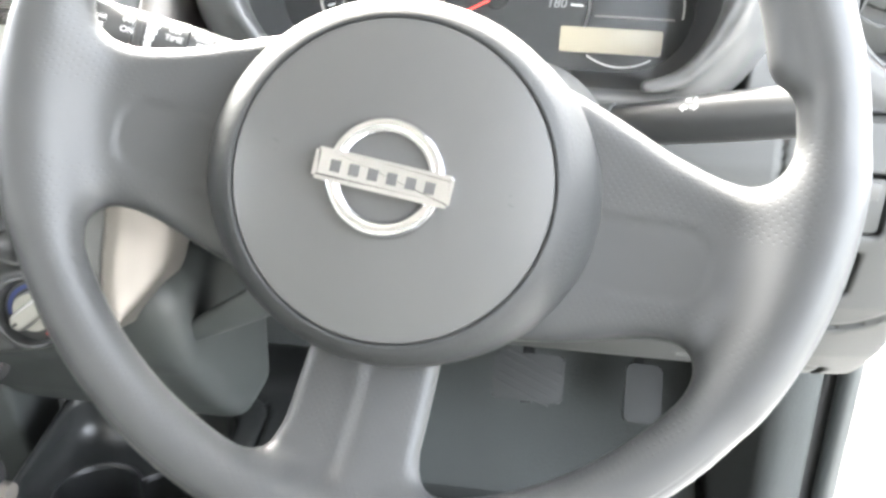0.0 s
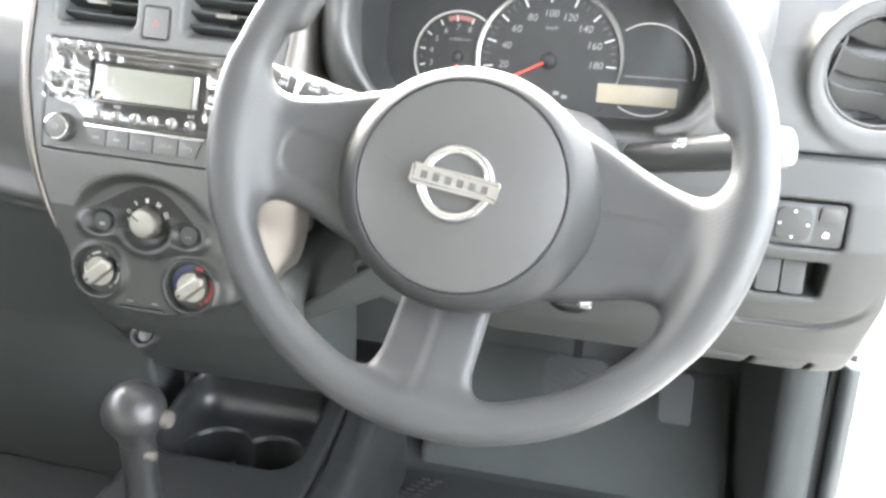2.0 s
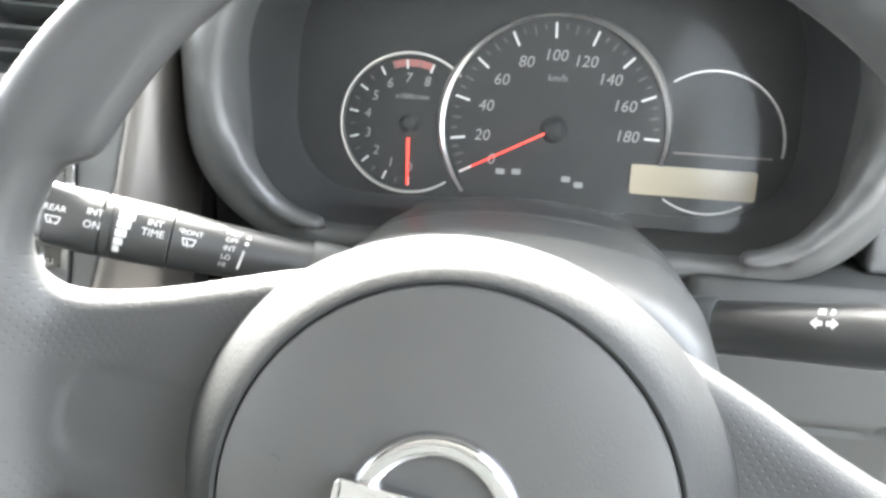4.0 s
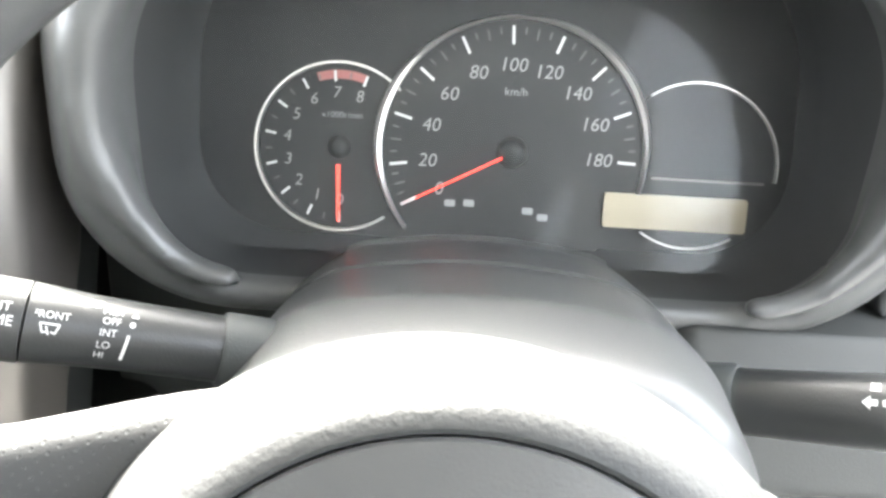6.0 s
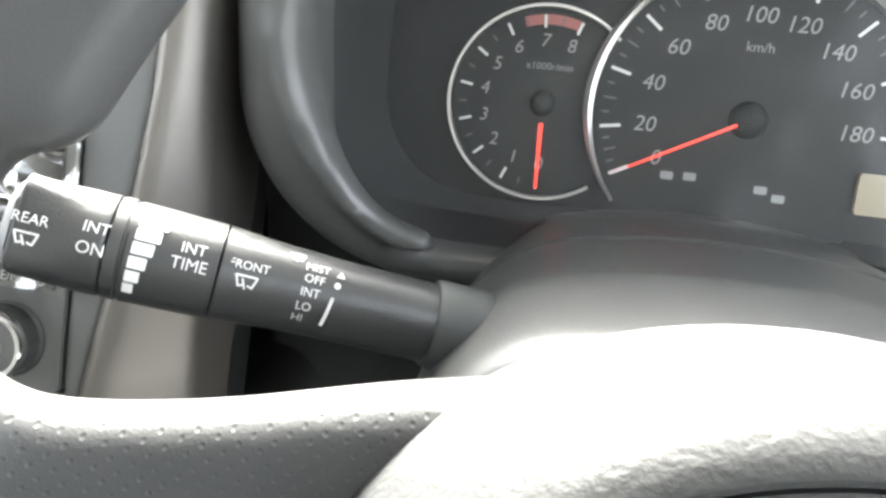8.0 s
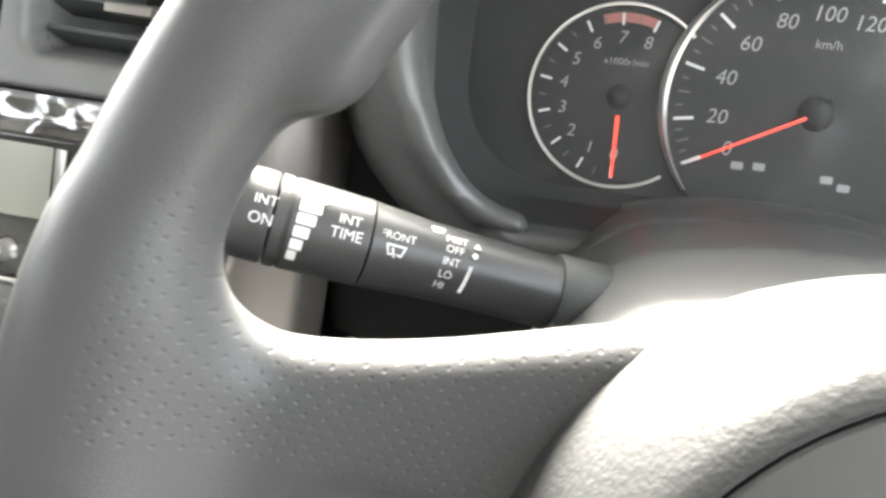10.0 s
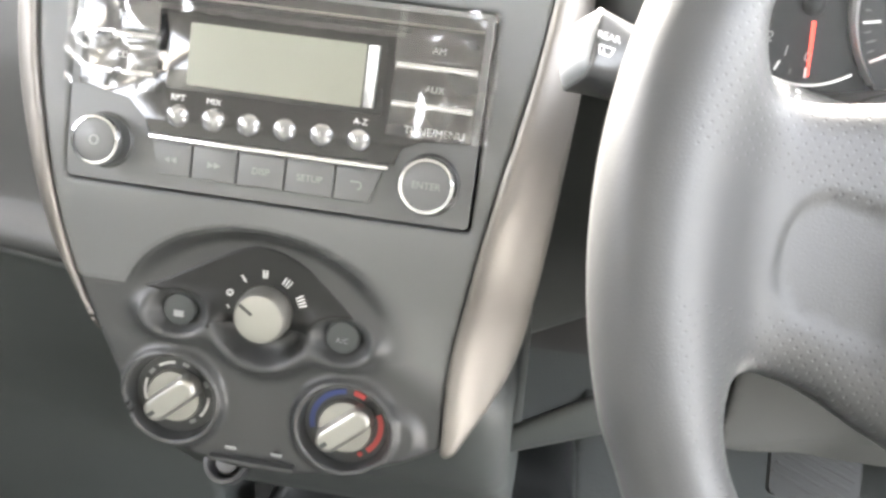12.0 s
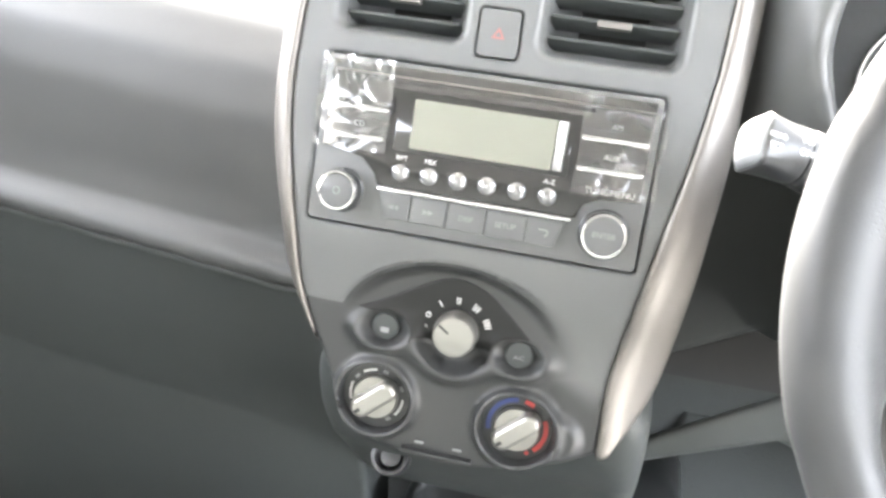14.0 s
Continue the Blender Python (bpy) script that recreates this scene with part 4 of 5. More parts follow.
def hood(x, y, z):
    k = np.clip((y - 0.55) / 0.1, -0.3, 1.3)
    inner = np.where(z > 1.0225, rect2(x, z, 0.0190, 1.0225, 0.162 - 0.006 * k, 0.0825, 0.079), rect2(x, z, 0.0190, 1.0225, 0.162 - 0.006 * k, 0.0825, 0.048))
    outer = rect2(x, z, 0.0175, 1.020, 0.208, 0.112, 0.09)
    lip = 0.545 + 0.10 * np.maximum(0.98 - z, 0) + 0.15 * (np.sqrt((z - 1.05) ** 2 + 0.0006) + z - 1.05)
    d = smax(outer, -inner, 0.008)
    d = smax(d, lip - y + 1.3 * np.maximum(outer + 0.036, 0), 0.035)
    return smax(smin(d, bezel(x, y, z), 0.008), y - 0.72, 0.01)


hood_me = sdf_mesh(hood, (-0.21, 0.50, 0.89), (0.245, 0.735, 1.15), 0.0034)
bm = bmesh.new()
bm.from_mesh(hood_me)
for i in range(14):
    bmesh.ops.smooth_vert(bm, verts=bm.verts, factor=0.5, use_axis_x=True, use_axis_y=True, use_axis_z=True)
bm.to_mesh(hood_me)
bm.free()
hood_me.transform(CL.inverted())
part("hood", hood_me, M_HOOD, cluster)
# inner walls take the darker copy: their shade is put into the colour
hood_me.materials.append(M_HOOD_SHADE)
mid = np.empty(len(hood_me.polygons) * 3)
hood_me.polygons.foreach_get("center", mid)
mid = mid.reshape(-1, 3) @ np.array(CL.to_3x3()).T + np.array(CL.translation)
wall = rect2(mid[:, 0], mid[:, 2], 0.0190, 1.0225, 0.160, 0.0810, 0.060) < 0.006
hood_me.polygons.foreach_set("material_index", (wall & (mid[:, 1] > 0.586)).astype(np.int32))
part("bezel_plate", slab(rounded(-0.011, 0.03, 0.165, 0.088, 0.05), -0.012, -0.004), M_DIAL, cluster)


def tick(parent, cx, cy, a, r0, r1, half, mat):
    part("tick", block((0, 0, 0), ((r1 - r0) / 2, half, 0.0002), 0, Matrix.Translation((cx + (r0 + r1) / 2 * math.cos(radians(a)), cy + (r0 + r1) / 2 * math.sin(radians(a)), 0.0006)) @ Matrix.Rotation(radians(a), 4, "Z")), mat, parent)


speed = part("speedometer", slab(disc(0, 0, 0.068, seg=64), -0.005, 0.0), M_DIAL, cluster)
bm = bmesh.new()
rows = []
for i in range(81):
    t = -15 + 233 * i / 80
    wide = 0.0014 + 0.0030 * math.sin(math.pi * min(max((abs(t - 101.5) - 15) / 101.5, 0), 1)) ** 1.3
    rows.append([bm.verts.new((r * math.cos(radians(t)), r * math.sin(radians(t)), z)) for r, z in ((0.0675, -0.002), (0.0678, 0.0045), (0.0678 + 0.5 * wide, 0.0058), (0.0678 + wide, 0.0040), (0.0680 + wide, -0.002))])
for p, q in zip(rows, rows[1:]):
    for i in range(4):
        bm.faces.new((p[i], p[i + 1], q[i + 1], q[i]))
bmesh.ops.recalc_face_normals(bm, faces=bm.faces)
part("dial_ring", done(bm, True), M_RING, speed, "satin silver dial ring")
for i in range(10):
    a = 207.9 if i == 0 else 188.3 - 23.8 * (i - 1)
    tick(speed, 0, 0, a, 0.0550, 0.0642, 0.0007, M_WHITE)
    if i < 9:
        gap = 19.6 if i == 0 else 23.8
        for k in (1, 2, 3):
            tick(speed, 0, 0, a - gap * k / 4, 0.0580 if k == 2 else 0.0602, 0.0636, 0.00035, M_FAINT)
    part("numeral", letters(str(20 * i), 0.0098, 0.0445 * math.cos(radians(a)) + (0.002 if i == 0 else 0), 0.0445 * math.sin(radians(a)), 0.0003, shear=0.15), M_DIGIT, speed)
part("lettering", letters("km/h", 0.006, 0.0, 0.031, 0.0003), M_GREY, speed)
needle = part("needle", moved(slab([(-0.006, -0.0006), (-0.006, 0.0006), (-0.062, 0.0005), (-0.062, -0.0005)][::-1], 0.005, 0.0062), Matrix.Rotation(radians(27.9), 4, "Z")), M_RED, speed, "red pointer resting at zero")
part("needle_tip", moved(slab([(-0.0555, -0.0006), (-0.0555, 0.0006), (-0.0635, 0.0004), (-0.0635, -0.0004)][::-1], 0.0051, 0.0064), Matrix.Rotation(radians(27.9), 4, "Z")), M_WHITE, needle, "white tip")
part("needle_hub", lathe([(0, 0.0066), (0.003, 0.0064), (0.0058, 0.0052), (0.0074, 0.003), (0.0084, 0.0006)], 32), M_DIAL, needle)
REV = (-0.0902, -0.0020)
rev = part("rev_counter", slab(disc(REV[0], REV[1], 0.0425, seg=56), -0.005, -0.0005), M_DIAL, cluster)
part("dial_ring", arc(REV[0], REV[1], 0.0427, 0.0440, 45, 305, -0.002, 0.003, 64), M_RING, rev, "thin silver dial ring")
for i in range(9):
    a = 271.8 - 25.26 * i
    tick(rev, REV[0], REV[1], a, 0.0336, 0.0392, 0.0006, M_WHITE)
    if i < 8:
        tick(rev, REV[0], REV[1], a - 12.6, 0.0352, 0.0386, 0.0003, M_FAINT)
    part("numeral", letters(str(i), 0.0084, REV[0] + 0.0278 * math.cos(radians(a)), REV[1] + 0.0278 * math.sin(radians(a)), 0.0, shear=0.15), M_DIGIT, rev)
part("red_zone", arc(REV[0], REV[1], 0.0350, 0.0394, 69, 109, 0.0, 0.0005, 20), M_FADED, rev, "red zone of the rev scale")
part("lettering", letters("x1000r/min", 0.0046, REV[0] + 0.001, REV[1] + 0.0165, 0.0), M_GREY, rev)
needle = part("needle", slab([(REV[0] + 0.0014, REV[1] - 0.009), (REV[0] + 0.0020, REV[1] - 0.0385), (REV[0] + 0.0008, REV[1] - 0.0385), (REV[0] - 0.0006, REV[1] - 0.009)][::-1], 0.004, 0.005), M_RED, rev, "red pointer resting at zero")
part("needle_hub", moved(lathe([(0, 0.0050), (0.003, 0.0046), (0.0050, 0.003), (0.0060, 0.0003)], 28), Matrix.Translation((REV[0], REV[1], 0))), M_DIAL, needle)
AUXD = (0.0940, -0.0020)
aux = part("warning_dial", slab(disc(AUXD[0], AUXD[1], 0.0425, seg=56), -0.005, -0.001), M_DIAL, cluster)
part("dial_ring", arc(AUXD[0], AUXD[1], 0.0425, 0.0434, -8, 125, -0.002, 0.002, 48), M_RING, aux, "thin silver dial ring")
part("dial_ring", arc(AUXD[0], AUXD[1], 0.0425, 0.0434, 236, 302, -0.002, 0.002, 32), M_RING, aux, "thin silver dial ring")
part("divider", block((0.1020, -0.0090, 0.001), (0.0290, 0.0006, 0.001), 0.0003), M_SILVER, aux)
part("trip_display", slab(rounded(0.0863, -0.0265, 0.0372, 0.0090, 0.0015), -0.002, 0.003, 0.0006), M_AMBERLCD, cluster, "unlit beige trip display")
for x, y in ((-0.031, -0.028), (-0.021, -0.0275), (0.010, -0.030), (0.018, -0.033)):
    part("warning_symbol", slab(rounded(x, y, 0.0028, 0.0018, 0.0008), 0.0, 0.0005), M_GREY, cluster)

bm = bmesh.new()
grid = [[bm.verts.new((-0.170 + 0.33 * i / 24, -0.052 + 0.135 * k / 12, 0.026 + 0.012 * (1 - ((i - 12) / 12) ** 2) - 0.010 * (k / 12))) for k in range(13)] for i in range(25)]
for i in range(24):
    for k in range(12):
        bm.faces.new((grid[i][k], grid[i + 1][k], grid[i + 1][k + 1], grid[i][k + 1]))
lens = part("clear_lens", smooth(done(bm)), M_LENS, cluster, "clear curved plastic lens")
lens.visible_shadow = False

# ---- steering column ----
column = thing("steering_column", pose(0.013, 0.53, 0.9), "grey plastic steering column shroud", "steering column")


def shroud(x, y, z):
    y, z = y + 0.53, z + 0.9
    top = np.interp(y, [0.40, 0.47, 0.50, 0.585, 0.62], [0.955, 0.973, 0.976, 0.959, 0.950])
    crown = top - 1.9 * x ** 2 - 12 * np.maximum(abs(x) - 0.055, 0) ** 2
    d = smax((z - crown) * 0.9, abs(x) - 0.099, 0.02)
    d = smax(d, 0.862 + 0.35 * (y - 0.5) - z, 0.03)
    d = smax(d, 0.455 - y, 0.012)
    d = smax(d, -np.maximum(abs(z - 0.928) - 0.0008, abs(x) - 0.2) , 0.002)
    d = smax(d, -np.maximum(abs(y - 0.557) - 0.0012, crown - 0.003 - z), 0.002)
    return smax(d, y - 0.63, 0.004)


part("shroud", sdf_mesh(shroud, (-0.11, -0.10, -0.08), (0.11, 0.12, 0.09), 0.003), M_SHROUD, column)
part("shaft", moved(lathe([(0.0, 0.0), (0.034, 0.0), (0.04, 0.12), (0.0, 0.12)], 32), frame3((0.0, -0.14, 0.035), (1, 0, 0), (0, 0.95, -0.31))), M_BLACK, column)

part("tilt_lever", sdf_mesh(lambda x, y, z: smin(np.sqrt(((x - 0.066) / 1.9) ** 2 + (y + 0.03) ** 2 + (z + 0.094) ** 2) - 0.0105, np.sqrt((x - 0.02) ** 2 / 9 + (y - 0.0) ** 2 + (z + 0.07) ** 2) - 0.014, 0.02), (-0.05, -0.07, -0.13), (0.11, 0.04, -0.04), 0.004), M_GLOSS, column, "glossy black tilt lever under the column")

# ---- stalks ----
ST = frame3((-0.0782, 0.4926, 0.9526), (0.9193, 0.2925, -0.2633), (0.3700, -0.7800, 0.4700)) @ Matrix.Scale(0.90, 4)
stalk = thing("wiper_stalk", ST, "black wiper stalk with white printed symbols", "control stalk")


def turned(profile, flat=1.0, seg=40):
    me = lathe(profile, seg)
    me.transform(Matrix.Rotation(radians(-90), 4, "Y"))
    me.transform(Matrix.Diagonal((1, 1, flat, 1)))
    return me


part("root", turned([(0.0, -0.02), (0.0150, -0.02), (0.0150, 0.0), (0.0142, 0.002), (0.0130, 0.002), (0.0130, 0.004)]), M_LOWER, stalk)
part("arm", turned([(0.0, 0.002), (0.0132, 0.002), (0.0132, 0.03), (0.0136, 0.050), (0.0146, 0.066), (0.0149, 0.0705), (0.0140, 0.0708)]), M_BLACK, stalk)
part("interval_ring", turned([(0.0140, 0.0712), (0.0151, 0.0714), (0.0156, 0.0975), (0.0150, 0.0980), (0.0150, 0.0986), (0.0157, 0.0990), (0.0157, 0.1025), (0.0148, 0.1028)]), M_BLACK, stalk)
part("end_cap", sdf_mesh(lambda x, y, z: smax(np.interp(x, [-0.130, -0.110, -0.103], [1, 0, 0]) * rect2(y, z, 0, 0, 0.0148, 0.0152, 0.006) + np.interp(x, [-0.130, -0.110, -0.103], [0, 1, 1]) * (np.hypot(y, z) - 0.0156), abs(x + 0.1156) - 0.0124, 0.0012), (-0.136, -0.018, -0.018), (-0.10, 0.018, 0.018), 0.0009), M_BLACK, stalk)
part("end_face", sdf_mesh(lambda x, y, z: smax(box3(x, y, z, (-0.1265, 0, 0), (0.0065, 0.0134, 0.0138), 0.0055), np.sqrt((x + 0.108) ** 2 + y ** 2 + z ** 2) - 0.0265, 0.003), (-0.1345, -0.016, -0.016), (-0.119, 0.016, 0.016), 0.0006), M_PALE, stalk, "pale grey end button")


def on_stalk(me, radius, turn=0.0):
    """Wraps a flat print about the stalk's axis."""
    for v in me.vertices:
        a = v.co.y / radius + radians(turn)
        r = radius + v.co.z
        v.co.y, v.co.z = r * math.sin(a), r * math.cos(a)
    return me


for text, size, x, y, r in (("INT", 0.0046, -0.1062, 0.0030, 0.0156), ("ON", 0.0050, -0.1065, -0.0030, 0.0156), ("INT", 0.0046, -0.0790, 0.0038, 0.0153), ("TIME", 0.0050, -0.0793, -0.0010, 0.0153), ("FRONT", 0.0037, -0.0624, 0.0030, 0.0142), ("MIST", 0.0037, -0.0422, 0.0076, 0.0133), ("OFF", 0.0037, -0.0426, 0.0038, 0.0133), ("INT", 0.0037, -0.0431, -0.0004, 0.0133), ("LO", 0.0037, -0.0441, -0.0048, 0.0133), ("HI", 0.0037, -0.0451, -0.0088, 0.0133), ("REAR", 0.0042, -0.1235, 0.0012, 0.0157)):
    part("lettering", on_stalk(letters(text, size, x, y, 0.0003), r), M_WHITE, stalk)
for k in range(6):
    w = 0.0041 - 0.00052 * k
    part("interval_bar", on_stalk(slab(rounded(-0.0915 - 0.0006 * k, 0.0088 - 0.0042 * k, w, 0.00175, 0.0003), 0.0003, 0.0006), 0.0155), M_WHITE, stalk)


def wiper_symbol(x, y, r, size):
    """A windscreen outline with its wiper."""
    for p, q in (((-1, 0.5), (1, 0.5)), ((-1, 0.5), (-0.65, -0.5)), ((1, 0.5), (0.65, -0.5)), ((-0.65, -0.5), (-0.2, -0.35)), ((0.65, -0.5), (0.2, -0.35)), ((0.0, -0.7), (-0.35, 0.2))):
        p, q = Vector((*p, 0)) * size, Vector((*q, 0)) * size
        d = q - p
        me = block((0, 0, 0), (d.length / 2 + 0.0001, 0.00028, 0.0001), 0, Matrix.Translation((p + q) / 2 + Vector((x, y, 0.0004))) @ Matrix.Rotation(math.atan2(d.y, d.x), 4, "Z"))
        part("symbol", on_stalk(me, r), M_WHITE, stalk)


wiper_symbol(-0.0624, -0.0016, 0.0142, 0.0032)
wiper_symbol(-0.1235, -0.0042, 0.0157, 0.0032)
wiper_symbol(-0.0490, 0.0104, 0.0135, 0.0022)
part("pad", on_stalk(slab(rounded(-0.1230, -0.0015, 0.0056, 0.0088, 0.002), -0.0002, 0.0002), 0.0157), M_LOWER, stalk)
edge = [(-0.0366 - 0.0014 * k / 8, -0.0002 - 0.0095 * k / 8) for k in range(9)]
part("scale_line", on_stalk(slab(edge + [(x + 0.0011, y) for x, y in edge[::-1]], 0.0002, 0.0006), 0.0133), M_WHITE, stalk)
part("scale_arrow", on_stalk(slab([(-0.0362, 0.0064), (-0.0336, 0.0064), (-0.0349, 0.0084)], 0.0002, 0.0006), 0.0133), M_WHITE, stalk)
part("scale_dot", on_stalk(slab(disc(-0.0354, 0.0036, 0.0010, seg=10), 0.0002, 0.0006), 0.0133), M_WHITE, stalk)
# indicator stalk
rx = Vector((0.106, -0.060, 0.034)).normalized()
IT = frame3((0.112, 0.512, 0.9325), rx, (-0.35, -0.8, 0.48))
ind = thing("indicator_stalk", IT, "black indicator stalk with a pale grey end", "control stalk")


def turned_r(profile, flat=1.0):
    me = lathe(profile, 40)
    me.transform(Matrix.Rotation(radians(90), 4, "Y"))
    me.transform(Matrix.Diagonal((1, 1, flat, 1)))
    return me


part("root", turned_r([(0.0, -0.02), (0.0140, -0.02), (0.0145, 0.0), (0.0136, 0.002), (0.0128, 0.002), (0.0128, 0.004)]), M_LOWER, ind)
part("arm", turned_r([(0.0, 0.002), (0.0126, 0.002), (0.0130, 0.03), (0.0140, 0.07), (0.0142, 0.112), (0.012, 0.1125)]), M_BLACK, ind)
part("end_knob", turned_r([(0.0138, 0.113), (0.0146, 0.114), (0.0148, 0.120), (0.0145, 0.125), (0.0128, 0.130), (0.0, 0.132)]), M_PALE, ind, "pale grey twist knob")
for sg in (-1, 1):
    out = [(0.051 + sg * 0.0008, 0.0022), (0.051 + sg * 0.003, 0.0022), (0.051 + sg * 0.003, 0.0036), (0.051 + sg * 0.0056, 0.0012), (0.051 + sg * 0.003, -0.0012), (0.051 + sg * 0.003, 0.0002), (0.051 + sg * 0.0008, 0.0002)]
    part("symbol", on_stalk(slab(out[::-sg], 0.0003, 0.0007), 0.0130, 8), M_WHITE, ind)

part("symbol", on_stalk(arc(0.0530, 0.0070, 0.0006, 0.0018, -90, 90, 0.0003, 0.0007, 10), 0.0130, 8), M_WHITE, ind)
for k in (-1, 0, 1):
    part("symbol", on_stalk(block((0.0495, 0.0070 + 0.0013 * k, 0.0005), (0.0016, 0.0003, 0.0002)), 0.0130, 8), M_WHITE, ind)

# ---- steering wheel ----
TH, PH = radians(21.7), radians(1.7)
wn3 = Vector((math.sin(PH) * math.cos(TH), -math.cos(PH) * math.cos(TH), math.sin(TH)))
WHEEL = frame3((0.0124, 0.3601, 0.9610), (1, 0, 0), wn3) @ Matrix.Rotation(radians(-8.7), 4, "Z")
wheel = thing("steering_wheel", WHEEL, "grey three-spoke steering wheel turned slightly clockwise", "steering wheel")
RIM_R = 0.1733


def rim_form(u, v, w):
    rho = np.hypot(u, v)
    d = np.hypot((rho - RIM_R) * 1.02, w) - 0.0142
    a = abs(u)
    top = curve(a, [0.04, 0.08, 0.10, 0.12, 0.145, 0.17, 0.2], [0.046, 0.0335, 0.0250, 0.017, 0.011, 0.012, 0.022], 0.01)
    low = curve(a, [0.04, 0.086, 0.124, 0.145, 0.17, 0.2], [-0.085, -0.075, -0.061, -0.063, -0.075, -0.09], 0.01)
    cw = curve(a, [0.05, 0.10, 0.135, 0.165, 0.18], [-0.029, -0.0255, -0.018, -0.005, 0.0], 0.012)
    side = smax(np.maximum(v - top, low - v) * 0.95, abs(w - cw + 0.002) - 0.0115, 0.014)
    side = smax(side, rho - RIM_R, 0.01)
    cut = np.maximum(rect2(a, v + 0.08 * (0.12 - a), 0.0795, -0.0275, 0.0545, 0.0155, 0.012) - 0.1 * (w - cw), (cw + np.interp(v, [-0.043, -0.012], [0.0091, 0.0085])) - w)
    side = smax(side, -cut, 0.0025)
    side = smax(side, 0.03 - a, 0.01)
    bw = curve(v, [-0.18, -0.15, -0.10, -0.06], [0.0, -0.012, -0.032, -0.036], 0.012)
    half = np.interp(v, [-0.18, -0.155, -0.14, -0.10, -0.06], [0.050, 0.037, 0.033, 0.032, 0.034])
    low_spoke = smax((abs(u - 0.0005) - half) * 0.95, abs(w - bw + 0.0045 * step01(-u, -0.006, 0.006) + 0.10 * np.maximum(-u, 0)) - 0.0085, 0.008)
    low_spoke = smax(low_spoke, np.maximum(v + 0.06, rho - RIM_R), 0.01)
    phi = np.degrees(np.arctan2(v, a + 1e-6))
    reach = curve(phi, [10, 16, 24, 35, 45, 70, 90], [0.1485, 0.1490, 0.1500, 0.1540, 0.1570, 0.1640, 0.1700], 4)
    lobe = smax(smax(reach - rho, 0.0468 + 0.37 * (0.164 - a) - v, 0.006), abs(w + 0.001) - 0.0088, 0.009)
    lobe = smax(lobe, rho - RIM_R, 0.004)
    return smin(smin(smin(d, side, 0.024), low_spoke, 0.016), lobe, 0.004)


part("rim", sdf_mesh(rim_form, (-0.2, -0.2, -0.035), (0.2, 0.2, 0.025), 0.0024), M_RIM, wheel, "moulded grey rim with its three spokes")
HUB = Matrix.Translation((-0.0039, -0.0215, 0.0048))
hub_me = lathe([(0.0, -0.055), (0.082, -0.055), (0.0862, -0.046), (0.0872, -0.036), (0.0864, -0.025), (0.0838, -0.0135), (0.0800, -0.0045), (0.0755, 0.0022), (0.0725, 0.0050), (0.0702, 0.0060), (0.0692, 0.0055), (0.0690, 0.0030), (0.0, 0.0030)], 96)
for vert in hub_me.vertices:
    deep = min(max(-vert.co.z / 0.023, 0.0), 1.0) ** 1.3
    vert.co.x *= 1 + 0.070 * deep
    vert.co.y *= 1 - 0.050 * deep
part("hub_cover", moved(hub_me, HUB), M_COVER, wheel)
part("airbag_pad", moved(lathe([(0.0, -0.002), (0.0685, -0.002), (0.0685, 0.0054), (0.0679, 0.0062), (0.060, 0.0075), (0.045, 0.0092), (0.025, 0.0104), (0.0, 0.0108)], 96), HUB), M_PAD, wheel, "smooth grey airbag cover")
emblem = part("emblem_ring", moved(lathe([(0.0182, 0.0), (0.0182, 0.0018), (0.0190, 0.0034), (0.0204, 0.0045), (0.0222, 0.0050), (0.0238, 0.0046), (0.0250, 0.0032), (0.0256, 0.0014), (0.0257, 0.0)], 72), HUB @ Matrix.Translation((-0.002, 0.001, 0.0096))), M_CHROME, wheel, "chrome ring emblem")
part("emblem_bar", moved(slab(rounded(0, 0, 0.0292, 0.0067, 0.0012), 0.0, 0.0065, 0.0024, 4), HUB @ Matrix.Translation((-0.002, 0.001, 0.0098))), M_CHROME, emblem, "plain chrome bar across the ring")
for k in range(6):
    part("emblem_mark", moved(block((-0.0220 + 0.0080 * k, 0.001, 0.0163), (0.0022, 0.0025, 0.0002)), HUB), M_MARK, emblem)
for sx in (-1, 1):
    part("horn_mark", moved(arc(0.052 * sx, 0.004, 0.0022, 0.0026, -60 if sx < 0 else 120, 110 if sx < 0 else 290, 0.0082, 0.0086, 14), HUB), M_LOWER, wheel)

# ---- console, gear selector ----
def console_form(x, y, z):
    d = box3(x, y, z, (-0.28, 0.55, 0.44), (0.135, 0.30, 0.12), 0.03)
    ramp = z - np.interp(y, [0.2, 0.42, 0.56, 0.60, 0.74, 0.80], [0.50, 0.505, 0.515, 0.52, 0.555, 0.60])
    d = smax(d, ramp, 0.02)
    seam = rect2(x, y, -0.30, 0.60, 0.112, 0.135, 0.03)
    d = smax(d, -smax(abs(seam) - 0.0022, abs(ramp) - 0.006, 0.001), 0.002)
    d = smax(d, -box3(x, y, z, (-0.31, 0.645, 0.53), (0.092, 0.072, 0.045), 0.03), 0.008)
    for cx in (-0.343, -0.272):
        d = smax(d, -smax(np.hypot(x - cx, y - 0.632) - 0.042, 0.41 - z, 0.01), 0.006)
    return smax(d, -smax(np.hypot((x + 0.31) * 1.0, (y - 0.42) * 0.75) - 0.05, 0.485 - z, 0.008), 0.006)


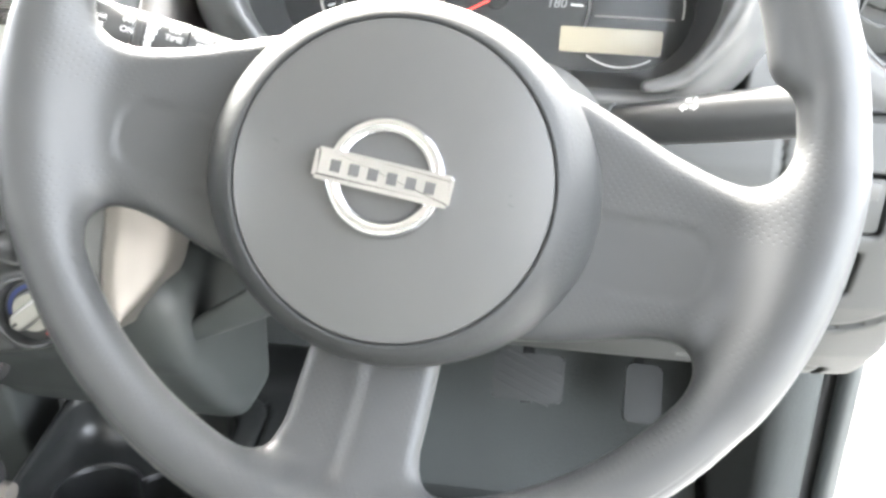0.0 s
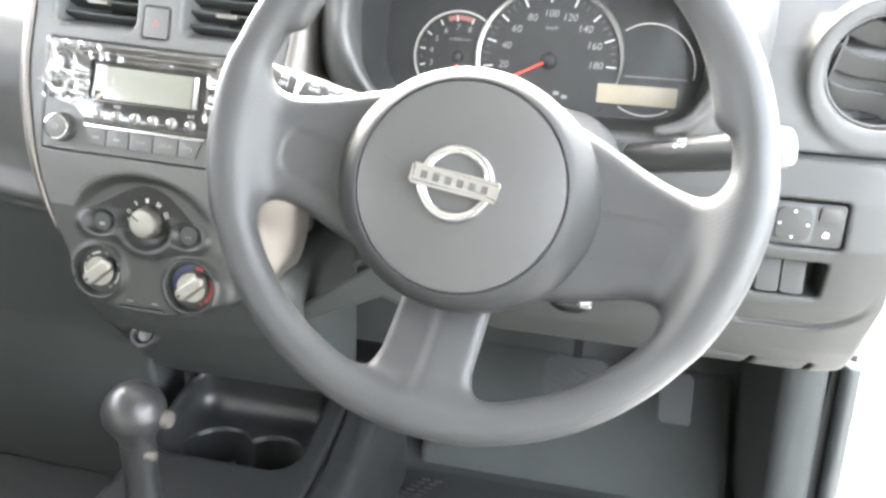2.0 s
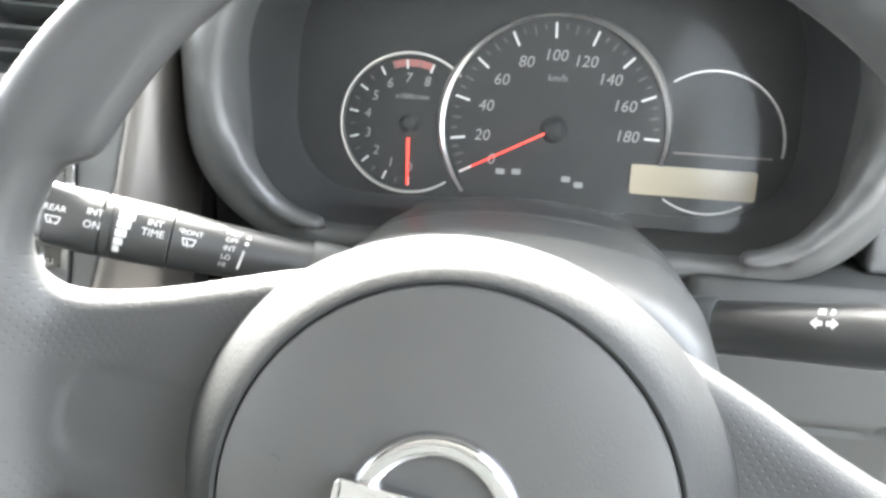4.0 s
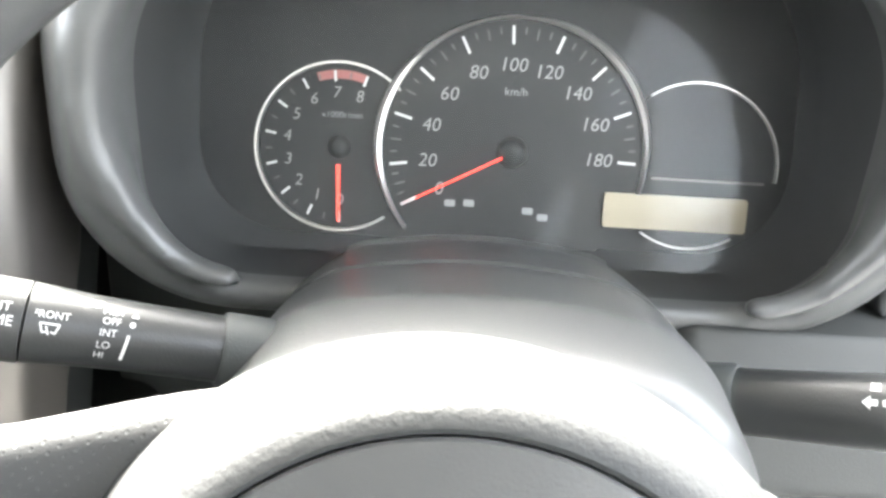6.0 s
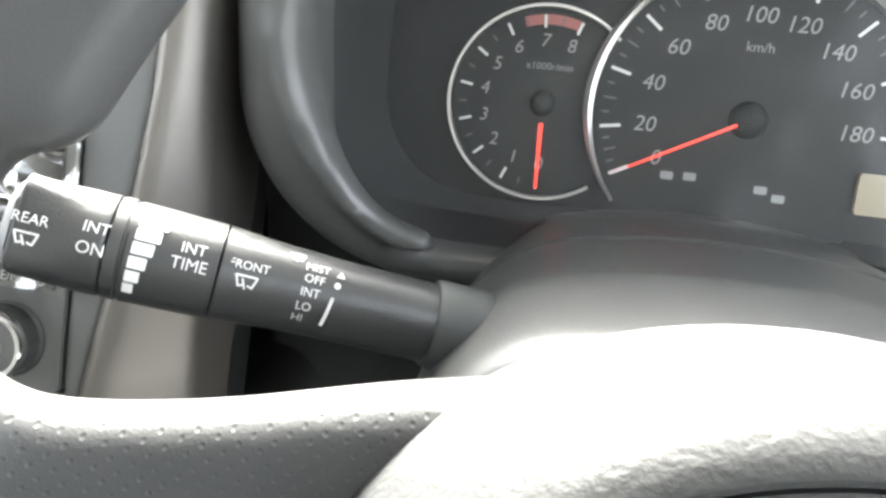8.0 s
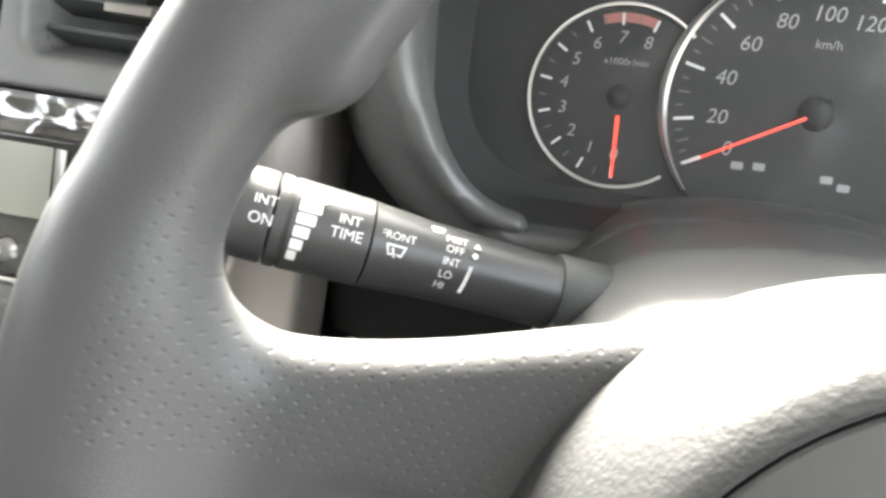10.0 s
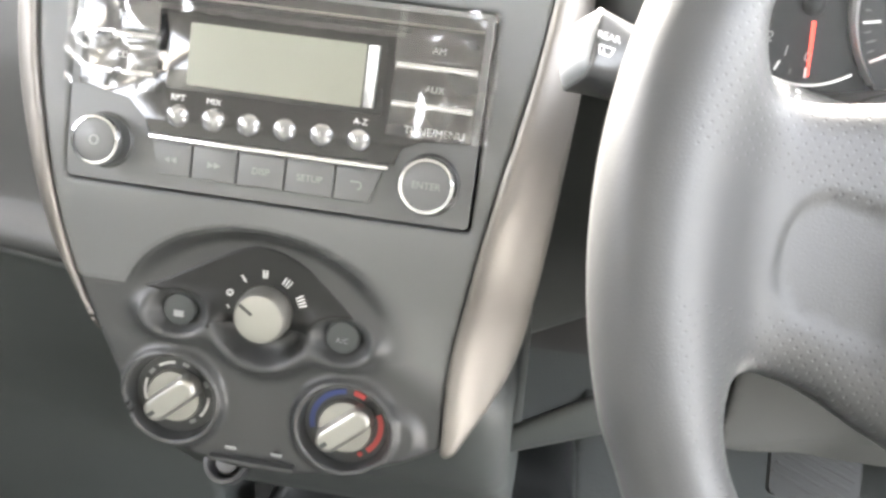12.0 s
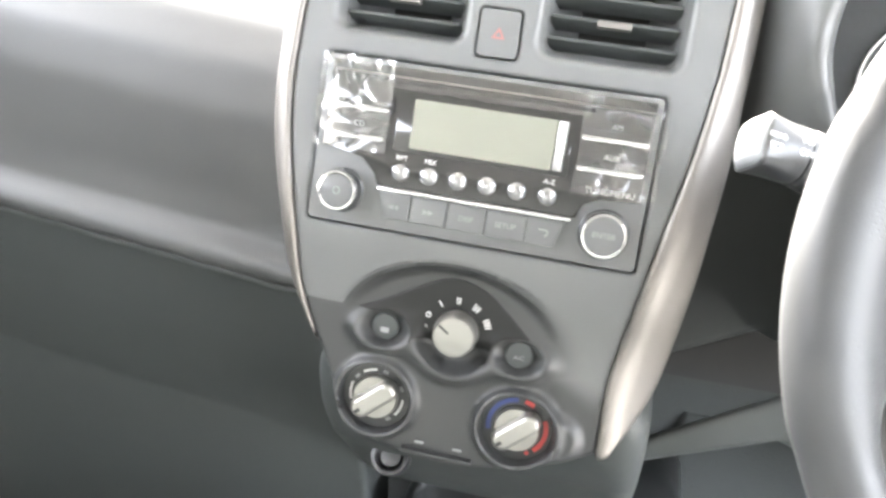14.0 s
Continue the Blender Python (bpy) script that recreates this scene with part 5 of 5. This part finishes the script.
console = thing("floor_console", pose(0, 0, 0), "black plastic floor console with two cup holders", "console")
part("body", sdf_mesh(console_form, (-0.43, 0.22, 0.30), (-0.13, 0.87, 0.62), 0.0045), M_CONSOLE, console)
part("cup_rim", sdf_mesh(lambda x, y, z: np.hypot(np.minimum(np.hypot(x + 0.343, y - 0.632), np.hypot(x + 0.272, y - 0.632)) - 0.0425, z - 0.4865) - 0.0015, (-0.392, 0.584, 0.482), (-0.223, 0.680, 0.491), 0.0012), M_BALL, console, "thin glossy rim of the joined cup holders")
part("front_block", sdf_mesh(lambda x, y, z: smax(box3(x, y, z, (-0.325, 0.66, 0.66), (0.125, 0.12, 0.12), 0.03), (np.interp(z, [0.52, 0.60, 0.68, 0.75, 0.80], [0.72, 0.640, 0.572, 0.532, 0.525]) - y) * 0.8, 0.02), (-0.47, 0.5, 0.52), (-0.18, 0.80, 0.80), 0.006), M_LOWER, console)
socket = part("socket", moved(lathe([(0.0, -0.012), (0.0105, -0.012), (0.0115, 0.004), (0.0135, 0.0065), (0.0160, 0.0060), (0.0165, -0.004)], 36), frame3((-0.398, 0.590, 0.656), (1, 0, 0), (0, -0.75, 0.66))), M_BALL, console, "round black power socket")
part("socket_plug", moved(lathe([(0.0, 0.003), (0.0085, 0.002), (0.0098, -0.002), (0.0098, -0.011)], 28), frame3((-0.398, 0.590, 0.656), (1, 0, 0), (0, -0.75, 0.66))), M_BLACK, socket)
gear = thing("gear_selector", pose(-0.311, 0.43, 0.490), "black ball-topped automatic gear selector", "gear lever")
part("collar", lathe([(0.0, 0.012), (0.022, 0.012), (0.034, 0.010), (0.044, 0.002), (0.046, -0.004)], 40), M_GLOSS, gear)
part("shaft", lathe([(0.0, 0.0), (0.021, 0.0), (0.0185, 0.05), (0.0160, 0.11), (0.0165, 0.145), (0.0, 0.16)], 32), M_CONSOLE, gear)
part("lock_button", moved(lathe([(0.0, 0.0), (0.004, -0.0005), (0.0052, -0.003), (0.0052, -0.02), (0.0, -0.02)], 20), frame3((0.0225, -0.006, 0.135), (0, 1, 0), (1, -0.3, 0))), M_SILVER, gear, "small chromed lock button")
part("knob", sdf_mesh(lambda x, y, z: smin(np.sqrt((x * 0.97) ** 2 + (y * 0.95) ** 2 + (z - 0.1780) ** 2) - 0.0282, np.sqrt(x ** 2 + y ** 2 + ((z - 0.145) * 0.7) ** 2) - 0.0155, 0.014), (-0.04, -0.04, 0.11), (0.04, 0.04, 0.215), 0.0025), M_BALL, gear, "satin dark ball knob")
part("release_button", moved(lathe([(0.0, 0.0), (0.0075, 0.0), (0.0085, -0.004), (0.0085, -0.02), (0.0, -0.02)], 24), frame3((0.0350, 0.004, 0.171), (0, 1, 0), (1, 0, 0))), M_SILVER, gear, "silver release button")

# ---- driver's footwell ----
single("toe_board", sdf_mesh(lambda x, y, z: smax(np.maximum(abs(x - 0.09) - 0.23, smax((0.33 + 1.15 * (y - 0.885) - z) * -0.65, 0.86 - y, 0.01)), y - 1.03, 0.01), (-0.16, 0.84, 0.31), (0.34, 1.05, 0.53), 0.01), M_CARPET, "dark carpeted toe board behind the pedals", "toe board", kind="structure")
mat = thing("floor_mat", pose(0.06, 0.58, 0.332), "dark grey rubber floor mat in the driver's footwell", "floor mat")
part("sheet", slab(rounded(0, 0, 0.235, 0.275, 0.05), 0.0, 0.006, 0.002), M_RUBBER, mat)
for k in range(8):
    for side in (-0.009, 0.009):
        part("rib", block((-0.205 + 0.0055 * k + side, 0.185 + 0.0095 * k, 0.007), (0.0058, 0.0019, 0.0018), 0.001), M_RUBBER, mat)

# ---- pedals ----
for nm, c, h, lab in (("accelerator_pedal", (0.225, 0.87, 0.515), (0.022, 0.035), "dark rubber accelerator pedal"), ("brake_pedal", (0.085, 0.85, 0.535), (0.042, 0.028), "dark rubber brake pedal")):
    ped = thing(nm, frame3(c, (1, 0, 0), (0, -0.85, 0.52)), lab, "pedal", "pedals")
    part("pad", slab(rounded(0, 0, h[0], h[1], 0.006), -0.012, 0.0, 0.003), M_RUBBER, ped)
    for k in range(5 if nm == "brake_pedal" else 0):
        part("rib", block((0, h[1] * (-0.7 + 0.35 * k), 0.001), (h[0] * 0.85, 0.0018, 0.0015), 0.0008, Matrix.Rotation(radians(-22), 4, "Z")), M_RUBBER, ped)
    part("arm", block((0, 0.07, -0.04), (0.007, 0.09, 0.006), 0.003, Matrix.Rotation(radians(-18), 4, "X")), M_RUBBER, ped)
